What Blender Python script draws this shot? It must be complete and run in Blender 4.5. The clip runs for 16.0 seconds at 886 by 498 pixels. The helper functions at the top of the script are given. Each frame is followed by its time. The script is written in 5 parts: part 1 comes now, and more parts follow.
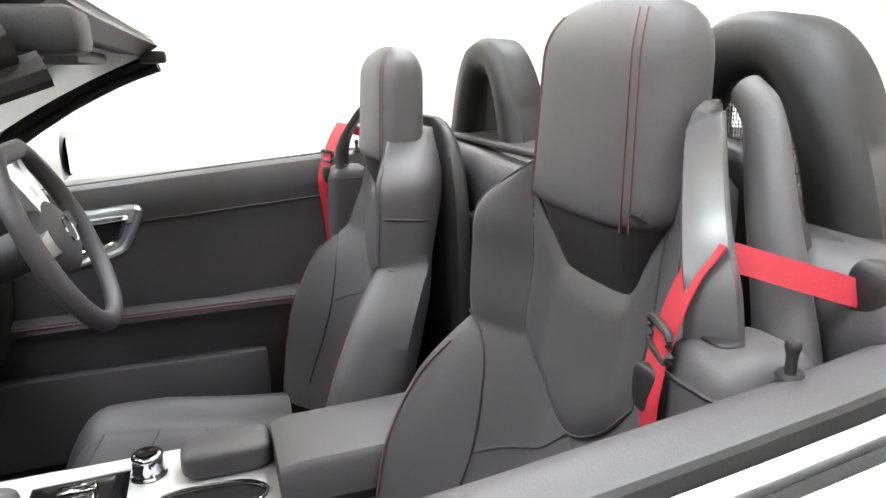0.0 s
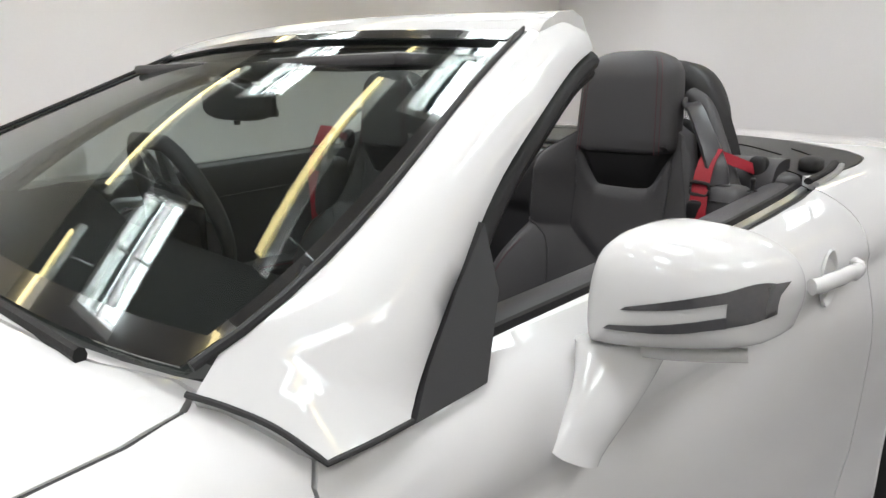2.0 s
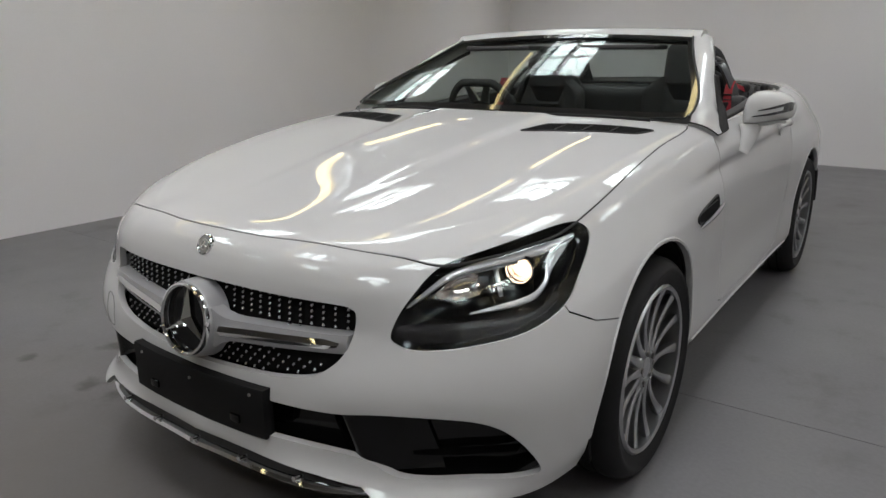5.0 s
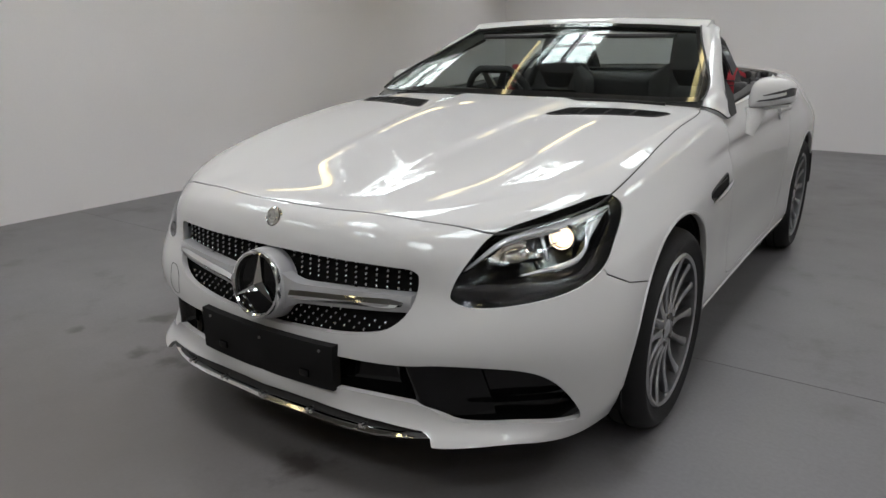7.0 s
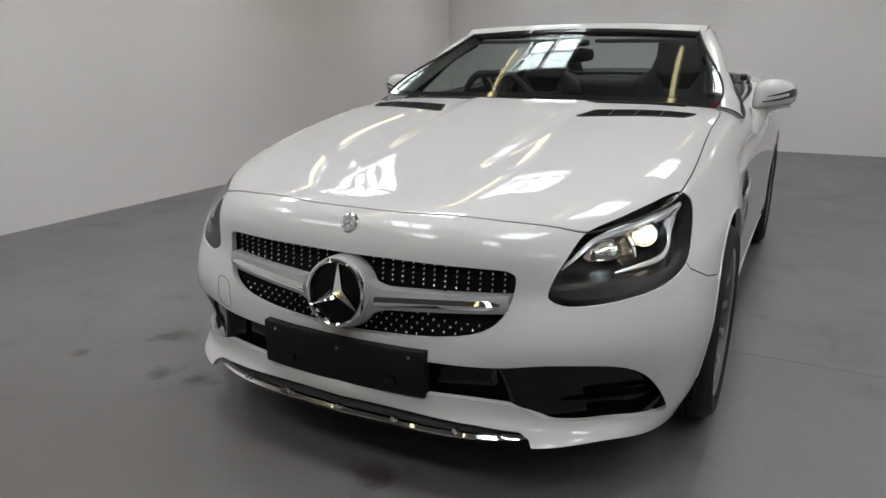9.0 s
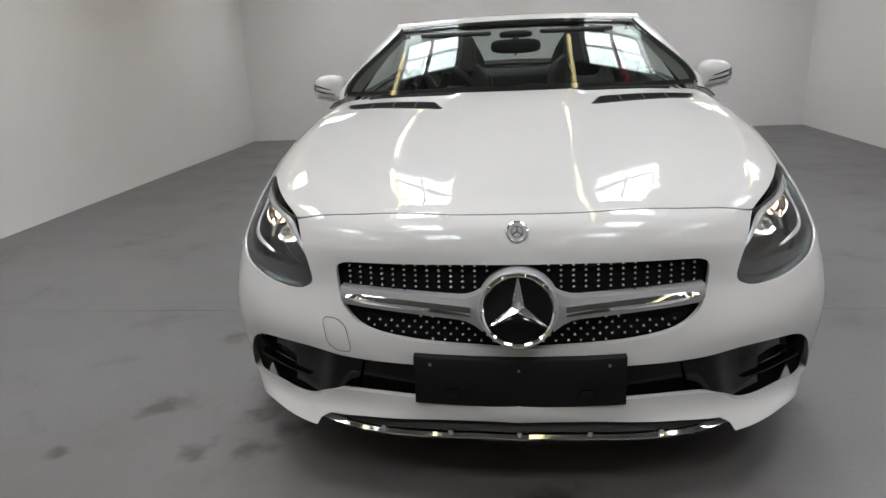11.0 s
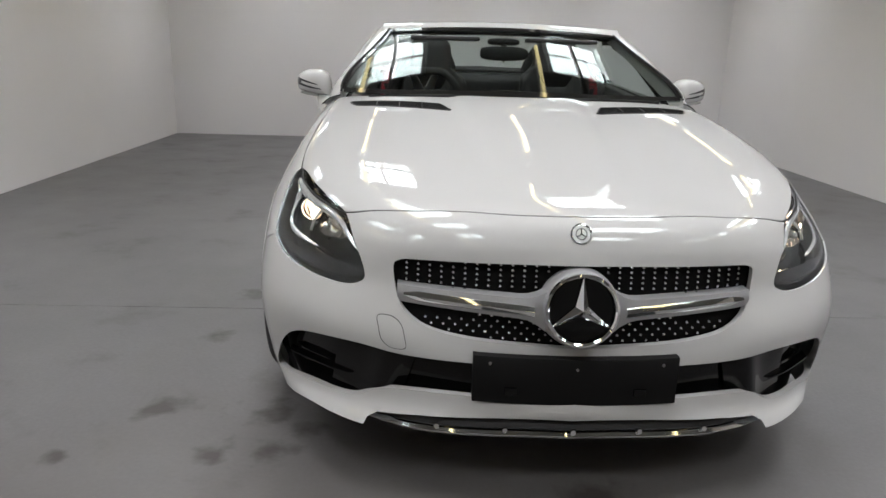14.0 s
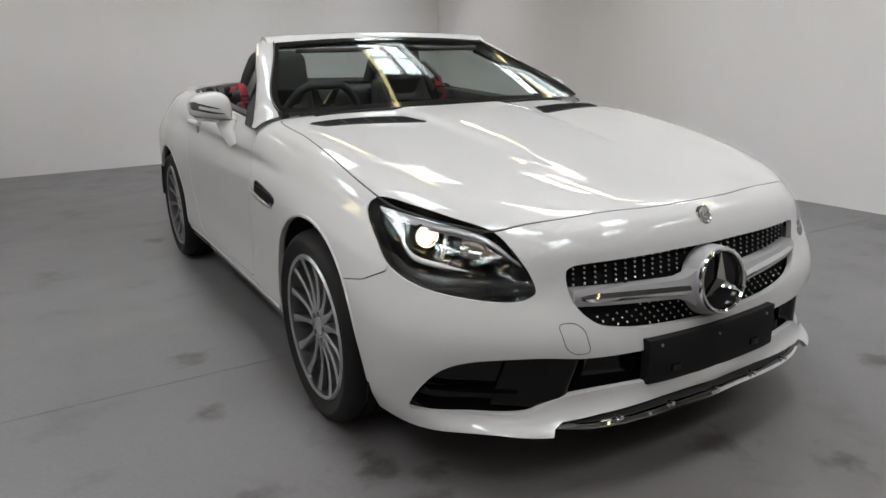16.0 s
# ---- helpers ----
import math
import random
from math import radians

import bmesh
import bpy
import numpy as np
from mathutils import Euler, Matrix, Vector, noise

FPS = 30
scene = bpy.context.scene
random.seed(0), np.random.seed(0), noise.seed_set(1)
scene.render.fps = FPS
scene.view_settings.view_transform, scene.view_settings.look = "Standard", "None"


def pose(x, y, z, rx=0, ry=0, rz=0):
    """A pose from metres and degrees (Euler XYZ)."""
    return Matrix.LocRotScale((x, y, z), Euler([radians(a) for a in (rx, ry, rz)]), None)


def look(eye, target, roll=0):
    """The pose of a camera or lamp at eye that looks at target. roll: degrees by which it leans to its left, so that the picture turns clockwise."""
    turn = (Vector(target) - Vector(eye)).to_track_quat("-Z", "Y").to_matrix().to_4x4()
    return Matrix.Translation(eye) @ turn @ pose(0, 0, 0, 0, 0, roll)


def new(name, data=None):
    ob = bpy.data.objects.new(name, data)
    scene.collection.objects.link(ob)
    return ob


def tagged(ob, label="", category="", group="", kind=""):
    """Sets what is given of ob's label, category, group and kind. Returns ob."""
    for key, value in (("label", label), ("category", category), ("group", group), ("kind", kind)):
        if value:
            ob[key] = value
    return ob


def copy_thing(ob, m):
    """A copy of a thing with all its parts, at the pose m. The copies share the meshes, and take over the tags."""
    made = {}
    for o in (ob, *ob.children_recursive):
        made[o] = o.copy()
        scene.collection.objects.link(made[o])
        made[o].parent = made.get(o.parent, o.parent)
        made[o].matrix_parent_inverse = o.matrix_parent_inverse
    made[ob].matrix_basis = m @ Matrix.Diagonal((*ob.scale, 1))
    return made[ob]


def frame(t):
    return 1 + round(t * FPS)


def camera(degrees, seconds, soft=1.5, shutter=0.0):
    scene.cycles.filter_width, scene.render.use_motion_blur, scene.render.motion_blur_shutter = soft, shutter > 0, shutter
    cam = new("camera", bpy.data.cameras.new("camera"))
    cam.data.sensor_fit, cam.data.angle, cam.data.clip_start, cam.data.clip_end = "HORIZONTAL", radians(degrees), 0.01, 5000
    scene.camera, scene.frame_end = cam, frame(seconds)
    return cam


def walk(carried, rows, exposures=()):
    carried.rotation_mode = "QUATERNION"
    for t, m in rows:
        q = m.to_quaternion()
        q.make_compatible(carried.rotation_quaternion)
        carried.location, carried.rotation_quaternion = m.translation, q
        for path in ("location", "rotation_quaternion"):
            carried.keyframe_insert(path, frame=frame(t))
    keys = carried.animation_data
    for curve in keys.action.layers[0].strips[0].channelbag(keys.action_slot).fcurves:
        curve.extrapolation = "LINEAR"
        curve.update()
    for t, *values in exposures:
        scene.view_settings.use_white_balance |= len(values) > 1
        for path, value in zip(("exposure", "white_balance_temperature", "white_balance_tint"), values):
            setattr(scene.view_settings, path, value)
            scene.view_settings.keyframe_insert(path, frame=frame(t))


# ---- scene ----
cam = camera(64.9, 16.0)
PATH = [
    (0, (1.023, 2.256, 1.197), (-0.807, 2.871, 0.675), -1.4),
    (0.6, (1.025, 2.150, 1.199), (-0.747, 2.912, 0.670), -0.6),
    (1, (1.044, 1.925, 1.194), (-0.553, 3.022, 0.687), -0.8),
    (1.2, (1.063, 1.806, 1.183), (-0.463, 3.017, 0.701), -0.3),
    (1.4, (1.095, 1.685, 1.176), (-0.369, 2.973, 0.705), 1.2),
    (1.6, (1.139, 1.550, 1.164), (-0.290, 2.880, 0.727), 1.8),
    (2, (1.214, 1.286, 1.175), (-0.179, 2.649, 0.726), 0.1),
    (2.2, (1.238, 1.126, 1.178), (-0.118, 2.517, 0.704), 1.0),
    (2.5, (1.267, 0.888, 1.195), (-0.030, 2.318, 0.672), 0.3),
    (3, (1.355, 0.525, 1.199), (0.106, 2.003, 0.694), 0.3),
    (3.5, (1.410, 0.147, 1.195), (0.210, 1.659, 0.671), 0.4),
    (4, (1.421, -0.241, 1.196), (0.278, 1.313, 0.669), -0.6),
    (4.5, (1.489, -0.639, 1.205), (0.341, 0.909, 0.672), -0.6),
    (5, (1.460, -0.972, 1.180), (0.345, 0.600, 0.647), -0.2),
    (5.2, (1.435, -1.090, 1.183), (0.345, 0.497, 0.641), -0.1),
    (7.3, (1.437, -1.226, 1.189), (0.359, 0.359, 0.619), -0.1),
    (7.5, (1.438, -1.228, 1.184), (0.360, 0.359, 0.620), -0.2),
    (8, (1.440, -1.236, 1.186), (0.369, 0.357, 0.624), -0.7),
    (8.5, (1.371, -1.280, 1.183), (0.316, 0.327, 0.628), -0.6),
    (9, (1.062, -1.445, 1.176), (0.177, 0.262, 0.626), -0.2),
    (9.5, (0.744, -1.523, 1.148), (0.014, 0.255, 0.597), 0.5),
    (9.7, (0.593, -1.525, 1.147), (-0.052, 0.288, 0.599), -1.5),
    (11.8, (-0.069, -1.616, 1.187), (-0.178, 0.302, 0.634), -1.0),
    (12, (-0.068, -1.615, 1.178), (-0.171, 0.307, 0.635), -1.2),
    (12.5, (-0.056, -1.609, 1.174), (-0.170, 0.315, 0.637), -0.7),
    (13, (-0.057, -1.606, 1.182), (-0.180, 0.316, 0.640), -0.5),
    (13.5, (-0.110, -1.598, 1.177), (-0.222, 0.323, 0.631), 0.6),
    (14, (-0.408, -1.611, 1.162), (-0.334, 0.310, 0.611), 1.7),
    (14.5, (-0.769, -1.599, 1.186), (-0.516, 0.305, 0.629), 1.8),
    (15, (-1.088, -1.452, 1.182), (-0.536, 0.391, 0.635), 0.3),
    (15.5, (-1.378, -1.354, 1.174), (-0.592, 0.406, 0.642), 1.2),
    (16, (-1.596, -1.230, 1.175), (-0.632, 0.439, 0.642), -1.4),
]
walk(cam, [(t, look(eye, target, roll)) for t, eye, target, roll in PATH],
     exposures=[(0, 2.28), (1.2, 2.2), (1.6, 1.6), (2.1, 0.45), (2.6, -0.12), (3.5, -0.48), (4.2, -0.47), (5, -0.31), (8.9, -0.13), (9.6, -0.06), (12, 0.07), (14, 0.06), (16, 0.07)])
# ---- light ----
world = bpy.data.worlds.new("world")
scene.world = world
world.use_nodes = True
wn = world.node_tree.nodes
sky = wn.new("ShaderNodeTexSky")
sky.sky_type, sky.sun_disc = "NISHITA", False
sky.sun_elevation, sky.sun_rotation = radians(40), radians(150)
world.node_tree.links.new(sky.outputs[0], wn["Background"].inputs[0])
wn["Background"].inputs[1].default_value = 0.10

# ---- materials ----


def material(name, colour, rough=0.5, metal=0.0, coat=0.0, grain=0.0, scale=40.0, bump=0.0, stain=0.0, stain_scale=3.0, emit=0.0, spec=0.5, vary=0.0):
    """Principled surface with fine grain, broader stains, bump, and a little change from object to object."""
    mat = bpy.data.materials.new(name)
    mat.use_nodes = True
    n, l = mat.node_tree.nodes, mat.node_tree.links
    b = n["Principled BSDF"]
    b.inputs["Base Color"].default_value = (*colour, 1)
    b.inputs["Roughness"].default_value = rough
    b.inputs["Metallic"].default_value = metal
    b.inputs["Coat Weight"].default_value = coat
    b.inputs["Coat Roughness"].default_value = 0.004
    b.inputs["Coat IOR"].default_value = 1.6
    b.inputs["Specular IOR Level"].default_value = spec
    if emit:
        b.inputs["Emission Color"].default_value = (*colour, 1)
        b.inputs["Emission Strength"].default_value = emit
    if grain or bump or stain or vary:
        co = n.new("ShaderNodeTexCoord")
        fine = n.new("ShaderNodeTexNoise")
        fine.inputs["Scale"].default_value, fine.inputs["Detail"].default_value = scale, 6
        l.new(co.outputs["Object"], fine.inputs["Vector"])
        broad = n.new("ShaderNodeTexNoise")
        broad.inputs["Scale"].default_value, broad.inputs["Detail"].default_value = stain_scale, 4
        l.new(co.outputs["Object"], broad.inputs["Vector"])
        val = n.new("ShaderNodeMath")
        val.operation = "MULTIPLY_ADD"
        l.new(fine.outputs["Fac"], val.inputs[0])
        val.inputs[1].default_value, val.inputs[2].default_value = 2 * grain, 1 - grain
        val2 = n.new("ShaderNodeMath")
        val2.operation = "MULTIPLY_ADD"
        l.new(broad.outputs["Fac"], val2.inputs[0])
        val2.inputs[1].default_value, val2.inputs[2].default_value = 2 * stain, 1 - stain
        mul = n.new("ShaderNodeMath")
        mul.operation = "MULTIPLY"
        l.new(val.outputs[0], mul.inputs[0])
        l.new(val2.outputs[0], mul.inputs[1])
        mix = n.new("ShaderNodeVectorMath")
        mix.operation = "SCALE"
        mix.inputs[0].default_value = colour
        l.new(mul.outputs[0], mix.inputs["Scale"])
        l.new(mix.outputs[0], b.inputs["Base Color"])
        if bump:
            bp = n.new("ShaderNodeBump")
            bp.inputs["Strength"].default_value, bp.inputs["Distance"].default_value = bump, 0.002
            l.new(fine.outputs["Fac"], bp.inputs["Height"])
            l.new(bp.outputs[0], b.inputs["Normal"])
    return mat


def glass(name, tint, rough=0.0, mixin=0.035, rim=0.9):
    """Thin pane: mostly clear, with the gloss that Fresnel gives."""
    mat = bpy.data.materials.new(name)
    mat.use_nodes = True
    n, l = mat.node_tree.nodes, mat.node_tree.links
    n.remove(n["Principled BSDF"])
    out = n["Material Output"]
    clear = n.new("ShaderNodeBsdfTransparent")
    clear.inputs[0].default_value = (*tint, 1)
    gloss = n.new("ShaderNodeBsdfGlossy")
    gloss.inputs["Roughness"].default_value = rough
    fr = n.new("ShaderNodeLayerWeight")
    power = n.new("ShaderNodeMath")
    power.operation, power.inputs[1].default_value = "POWER", 5.0
    l.new(fr.outputs["Facing"], power.inputs[0])
    schlick = n.new("ShaderNodeMath")
    schlick.operation, schlick.inputs[1].default_value, schlick.inputs[2].default_value = "MULTIPLY_ADD", rim, mixin
    l.new(power.outputs[0], schlick.inputs[0])
    mix = n.new("ShaderNodeMixShader")
    l.new(schlick.outputs[0], mix.inputs[0])
    l.new(clear.outputs[0], mix.inputs[1])
    l.new(gloss.outputs[0], mix.inputs[2])
    l.new(mix.outputs[0], out.inputs[0])
    return mat


PAINT = material("white_paint", (0.55, 0.553, 0.542), 0.6, coat=1.0, grain=0.012, scale=900, stain=0.01, spec=0.0)
BLACK = material("gloss_black_plastic", (0.004, 0.004, 0.0042), 0.05, spec=0.3)
PLASTIC = material("matt_black_plastic", (0.010, 0.010, 0.0105), 0.5, spec=0.35, grain=0.15, scale=700, bump=0.15)
RUBBER = material("black_rubber", (0.009, 0.009, 0.009), 0.62, spec=0.25, grain=0.2, scale=300, bump=0.2, stain=0.2, stain_scale=12)
LINER = material("wheel_arch_liner", (0.007, 0.007, 0.007), 0.9, spec=0.15, grain=0.3, scale=120, bump=0.3)
CHROME = material("chrome", (0.86, 0.87, 0.88), 0.06, metal=1.0, grain=0.02, scale=300)
SILVER = material("satin_aluminium", (0.62, 0.63, 0.64), 0.28, metal=1.0, grain=0.05, scale=400)
ALLOY = material("machined_alloy", (0.44, 0.445, 0.45), 0.36, metal=1.0, grain=0.06, scale=500, stain=0.05, stain_scale=20)
STEEL = material("brake_steel", (0.32, 0.31, 0.30), 0.35, metal=1.0, grain=0.12, scale=120, stain=0.2, stain_scale=30)
LEATHER = material("black_leather", (0.0405, 0.0398, 0.041), 0.54, spec=0.42, grain=0.12, scale=420, bump=0.14, stain=0.08, stain_scale=8)
LEATHER_IN = material("black_perforated_leather", (0.022, 0.022, 0.023), 0.62, grain=0.25, scale=520, bump=0.5)
TRIM = material("dark_door_trim", (0.032, 0.0315, 0.033), 0.52, grain=0.12, scale=520, bump=0.15, stain=0.08, stain_scale=6)
CARPET = material("dark_carpet", (0.016, 0.016, 0.016), 0.95, grain=0.5, scale=500, bump=0.8)
RED = material("red_seat_belt", (0.26, 0.0045, 0.015), 0.55, grain=0.15, scale=900, bump=0.3)
THREAD = material("red_stitching", (0.06, 0.009, 0.014), 0.6, grain=0.2, scale=900)
GLASS = glass("window_glass", (0.74, 0.79, 0.77), mixin=0.04, rim=0.7)
CLEAR = glass("headlight_lens_glass", (0.96, 0.97, 0.98), rim=0.22)
SILVER_PAINT = material("satin_silver_paint", (0.40, 0.405, 0.41), 0.42, metal=0.35, grain=0.05, scale=500)
WALL = material("painted_wall", (0.82, 0.81, 0.815), 0.6, grain=0.02, scale=60, stain=0.06, stain_scale=0.6, bump=0.08)
# ceiling grey set far below the walls so its reflection veils the glass less
CEIL = material("darkened_ceiling", (0.17, 0.167, 0.167), 0.7, grain=0.02, scale=40, stain=0.06, stain_scale=0.7)
FRAME = material("white_window_frame", (0.75, 0.75, 0.74), 0.4, grain=0.03, scale=100)

# ---- mesh helpers ----


def part(name, bm, mat, parent=None, label="", smooth=35.0):
    """Links a bmesh as one mesh object; edges sharper than smooth degrees stay sharp."""
    me = bpy.data.meshes.new(name)
    bm.to_mesh(me)
    bm.free()
    return part_of(name, me, mat, parent, label, smooth)


def part_of(name, me, mat, parent=None, label="", smooth=35.0):
    if mat:
        me.materials.clear()
        me.materials.append(mat)
    if smooth:
        me.shade_smooth()
        me.set_sharp_from_angle(angle=radians(smooth))
    ob = new(name, me)
    ob.parent = parent
    if label:
        ob["label"] = label
    return ob


def box_bm(x0, x1, y0, y1, z0, z1, bevel=0.0, seg=2):
    bm = bmesh.new()
    bmesh.ops.create_cube(bm, size=1, matrix=Matrix.Translation(((x0 + x1) / 2, (y0 + y1) / 2, (z0 + z1) / 2)) @ Matrix.Diagonal((x1 - x0, y1 - y0, z1 - z0, 1)))
    if bevel:
        bmesh.ops.bevel(bm, geom=bm.edges[:], offset=bevel, segments=seg, profile=0.5, affect="EDGES")
    return bm


def cyl_bm(radius, depth, m=None, seg=48, r2=None):
    bm = bmesh.new()
    bmesh.ops.create_cone(bm, cap_ends=True, segments=seg, radius1=radius, radius2=radius if r2 is None else r2, depth=depth, matrix=m or Matrix())
    return bm


def prism_bm(outline, depth, m):
    """A polygon in local x, y pushed out along local z from -depth to depth, then placed by m."""
    bm = bmesh.new()
    lo = [bm.verts.new(m @ Vector((a, b, -depth))) for a, b in outline]
    hi = [bm.verts.new(m @ Vector((a, b, depth))) for a, b in outline]
    k = len(outline)
    bm.faces.new(lo[::-1]), bm.faces.new(hi)
    for i in range(k):
        bm.faces.new((lo[i], lo[(i + 1) % k], hi[(i + 1) % k], hi[i]))
    bmesh.ops.recalc_face_normals(bm, faces=bm.faces)
    return bm


def lathe_bm(profile, m=None, seg=64, closed=True):
    """Turns a profile of (radius, height) round local z."""
    bm = bmesh.new()
    m = m or Matrix()
    rings = [[bm.verts.new(m @ Vector((r * math.cos(2 * math.pi * i / seg), r * math.sin(2 * math.pi * i / seg), h))) for i in range(seg)] for r, h in profile]
    pairs = list(zip(rings, rings[1:])) + ([(rings[-1], rings[0])] if closed else [])
    for a, b in pairs:
        for i in range(seg):
            bm.faces.new((a[i], a[(i + 1) % seg], b[(i + 1) % seg], b[i]))
    bmesh.ops.recalc_face_normals(bm, faces=bm.faces)
    return bm


def cr(points, n, loop=False):
    """Smooth curve through the points, n steps a span."""
    p = [np.array(q, float) for q in points]
    k = len(p)
    get = (lambda i: p[i % k]) if loop else (lambda i: p[i] if 0 <= i < k else (2 * p[0] - p[1] if i < 0 else 2 * p[-1] - p[-2]))
    out = []
    for i in range(k if loop else k - 1):
        a, b, c, d = get(i - 1), get(i), get(i + 1), get(i + 2)
        for j in range(n):
            t = j / n
            out.append(0.5 * (2 * b + (c - a) * t + (2 * a - 5 * b + 4 * c - d) * t * t + (3 * b - a - 3 * c + d) * t ** 3))
    if not loop:
        out.append(p[-1])
    return out


def grid_bm(rows, close_u=False, close_v=False, cap=False):
    """Faces between rows of points."""
    bm = bmesh.new()
    vs = [[bm.verts.new(q) for q in r] for r in rows]
    R, C = len(vs), len(vs[0])
    for i in range(R if close_u else R - 1):
        for j in range(C if close_v else C - 1):
            quad = (vs[i][j], vs[i][(j + 1) % C], vs[(i + 1) % R][(j + 1) % C], vs[(i + 1) % R][j])
            bm.faces.new(quad)
    if cap:
        bm.faces.new(vs[0][::-1]), bm.faces.new(vs[-1])
    bmesh.ops.recalc_face_normals(bm, faces=bm.faces)
    return bm


def tube_bm(path, radius, seg=10, flat=1.0, up=(0, 0, 1), closed=False):
    """A round or flattened bar along a path; radius may change along it."""
    path = [Vector(q) for q in path]
    rows = []
    for i, q in enumerate(path):
        a, b = (path[i - 1], path[(i + 1) % len(path)]) if closed else (path[max(i - 1, 0)], path[min(i + 1, len(path) - 1)])
        t = (b - a).normalized()
        s = t.cross(Vector(up)).normalized()
        w = s.cross(t)
        r = radius(i / max(1, len(path) - 1)) if callable(radius) else radius
        rows.append([q + s * r * math.cos(2 * math.pi * k / seg) + w * r * flat * math.sin(2 * math.pi * k / seg) for k in range(seg)])
    return grid_bm(rows, close_u=closed, close_v=True, cap=not closed)


def to_mesh(bm):
    me = bpy.data.meshes.new("work")
    bm.to_mesh(me)
    bm.free()
    return me


def boolean(a, b, op):
    """Mesh a cut, joined or crossed with mesh b; both stay as they are."""
    oa, ob = new("work", a), new("work", b)
    mod = oa.modifiers.new("cut", "BOOLEAN")
    mod.operation, mod.object, mod.solver = op, ob, "EXACT"
    dg = bpy.context.evaluated_depsgraph_get()
    out = bpy.data.meshes.new_from_object(oa.evaluated_get(dg))
    bpy.data.objects.remove(oa), bpy.data.objects.remove(ob)
    return out


def mirrored(outline):
    """Both halves of a plan outline given for x > 0, front to back."""
    return [tuple(q) for q in outline] + [(-q[0], q[1]) for q in reversed(outline)]


SIDE = Matrix(((0, 0, 1, 0), (1, 0, 0, 0), (0, 1, 0, 0), (0, 0, 0, 1)))     # local x, y = world y, z
FRONT = Matrix(((1, 0, 0, 0), (0, 0, -1, 0), (0, 1, 0, 0), (0, 0, 0, 1)))   # local x, y = world x, z

# ---- the room ----
RX, RY0, RY1, RH = 3.6, -6.4, 7.75, 2.62


def slab(name, x0, x1, y0, y1, z0, z1, mat, label, cat):
    ob = part(name, box_bm(x0, x1, y0, y1, z0, z1), mat, None, "", 0)
    return tagged(ob, label, cat, kind="structure")


SPOTS = [((-1.23, .48), .1), ((-.9, .47), .11), ((-.98, .23), .08), ((-.82, .22), .08), ((-.74, .35), .07), ((-.86, .92), .09), ((-1.24, 1.08), .08), ((-1.0, 3.8), .1), ((-1.18, 1.6), .1), ((.1, 0.0), .12), ((1.1, .1), .1), ((-1.43, .2), .05), ((-1.3, -.3), .1), ((.3, -.25), .1)]


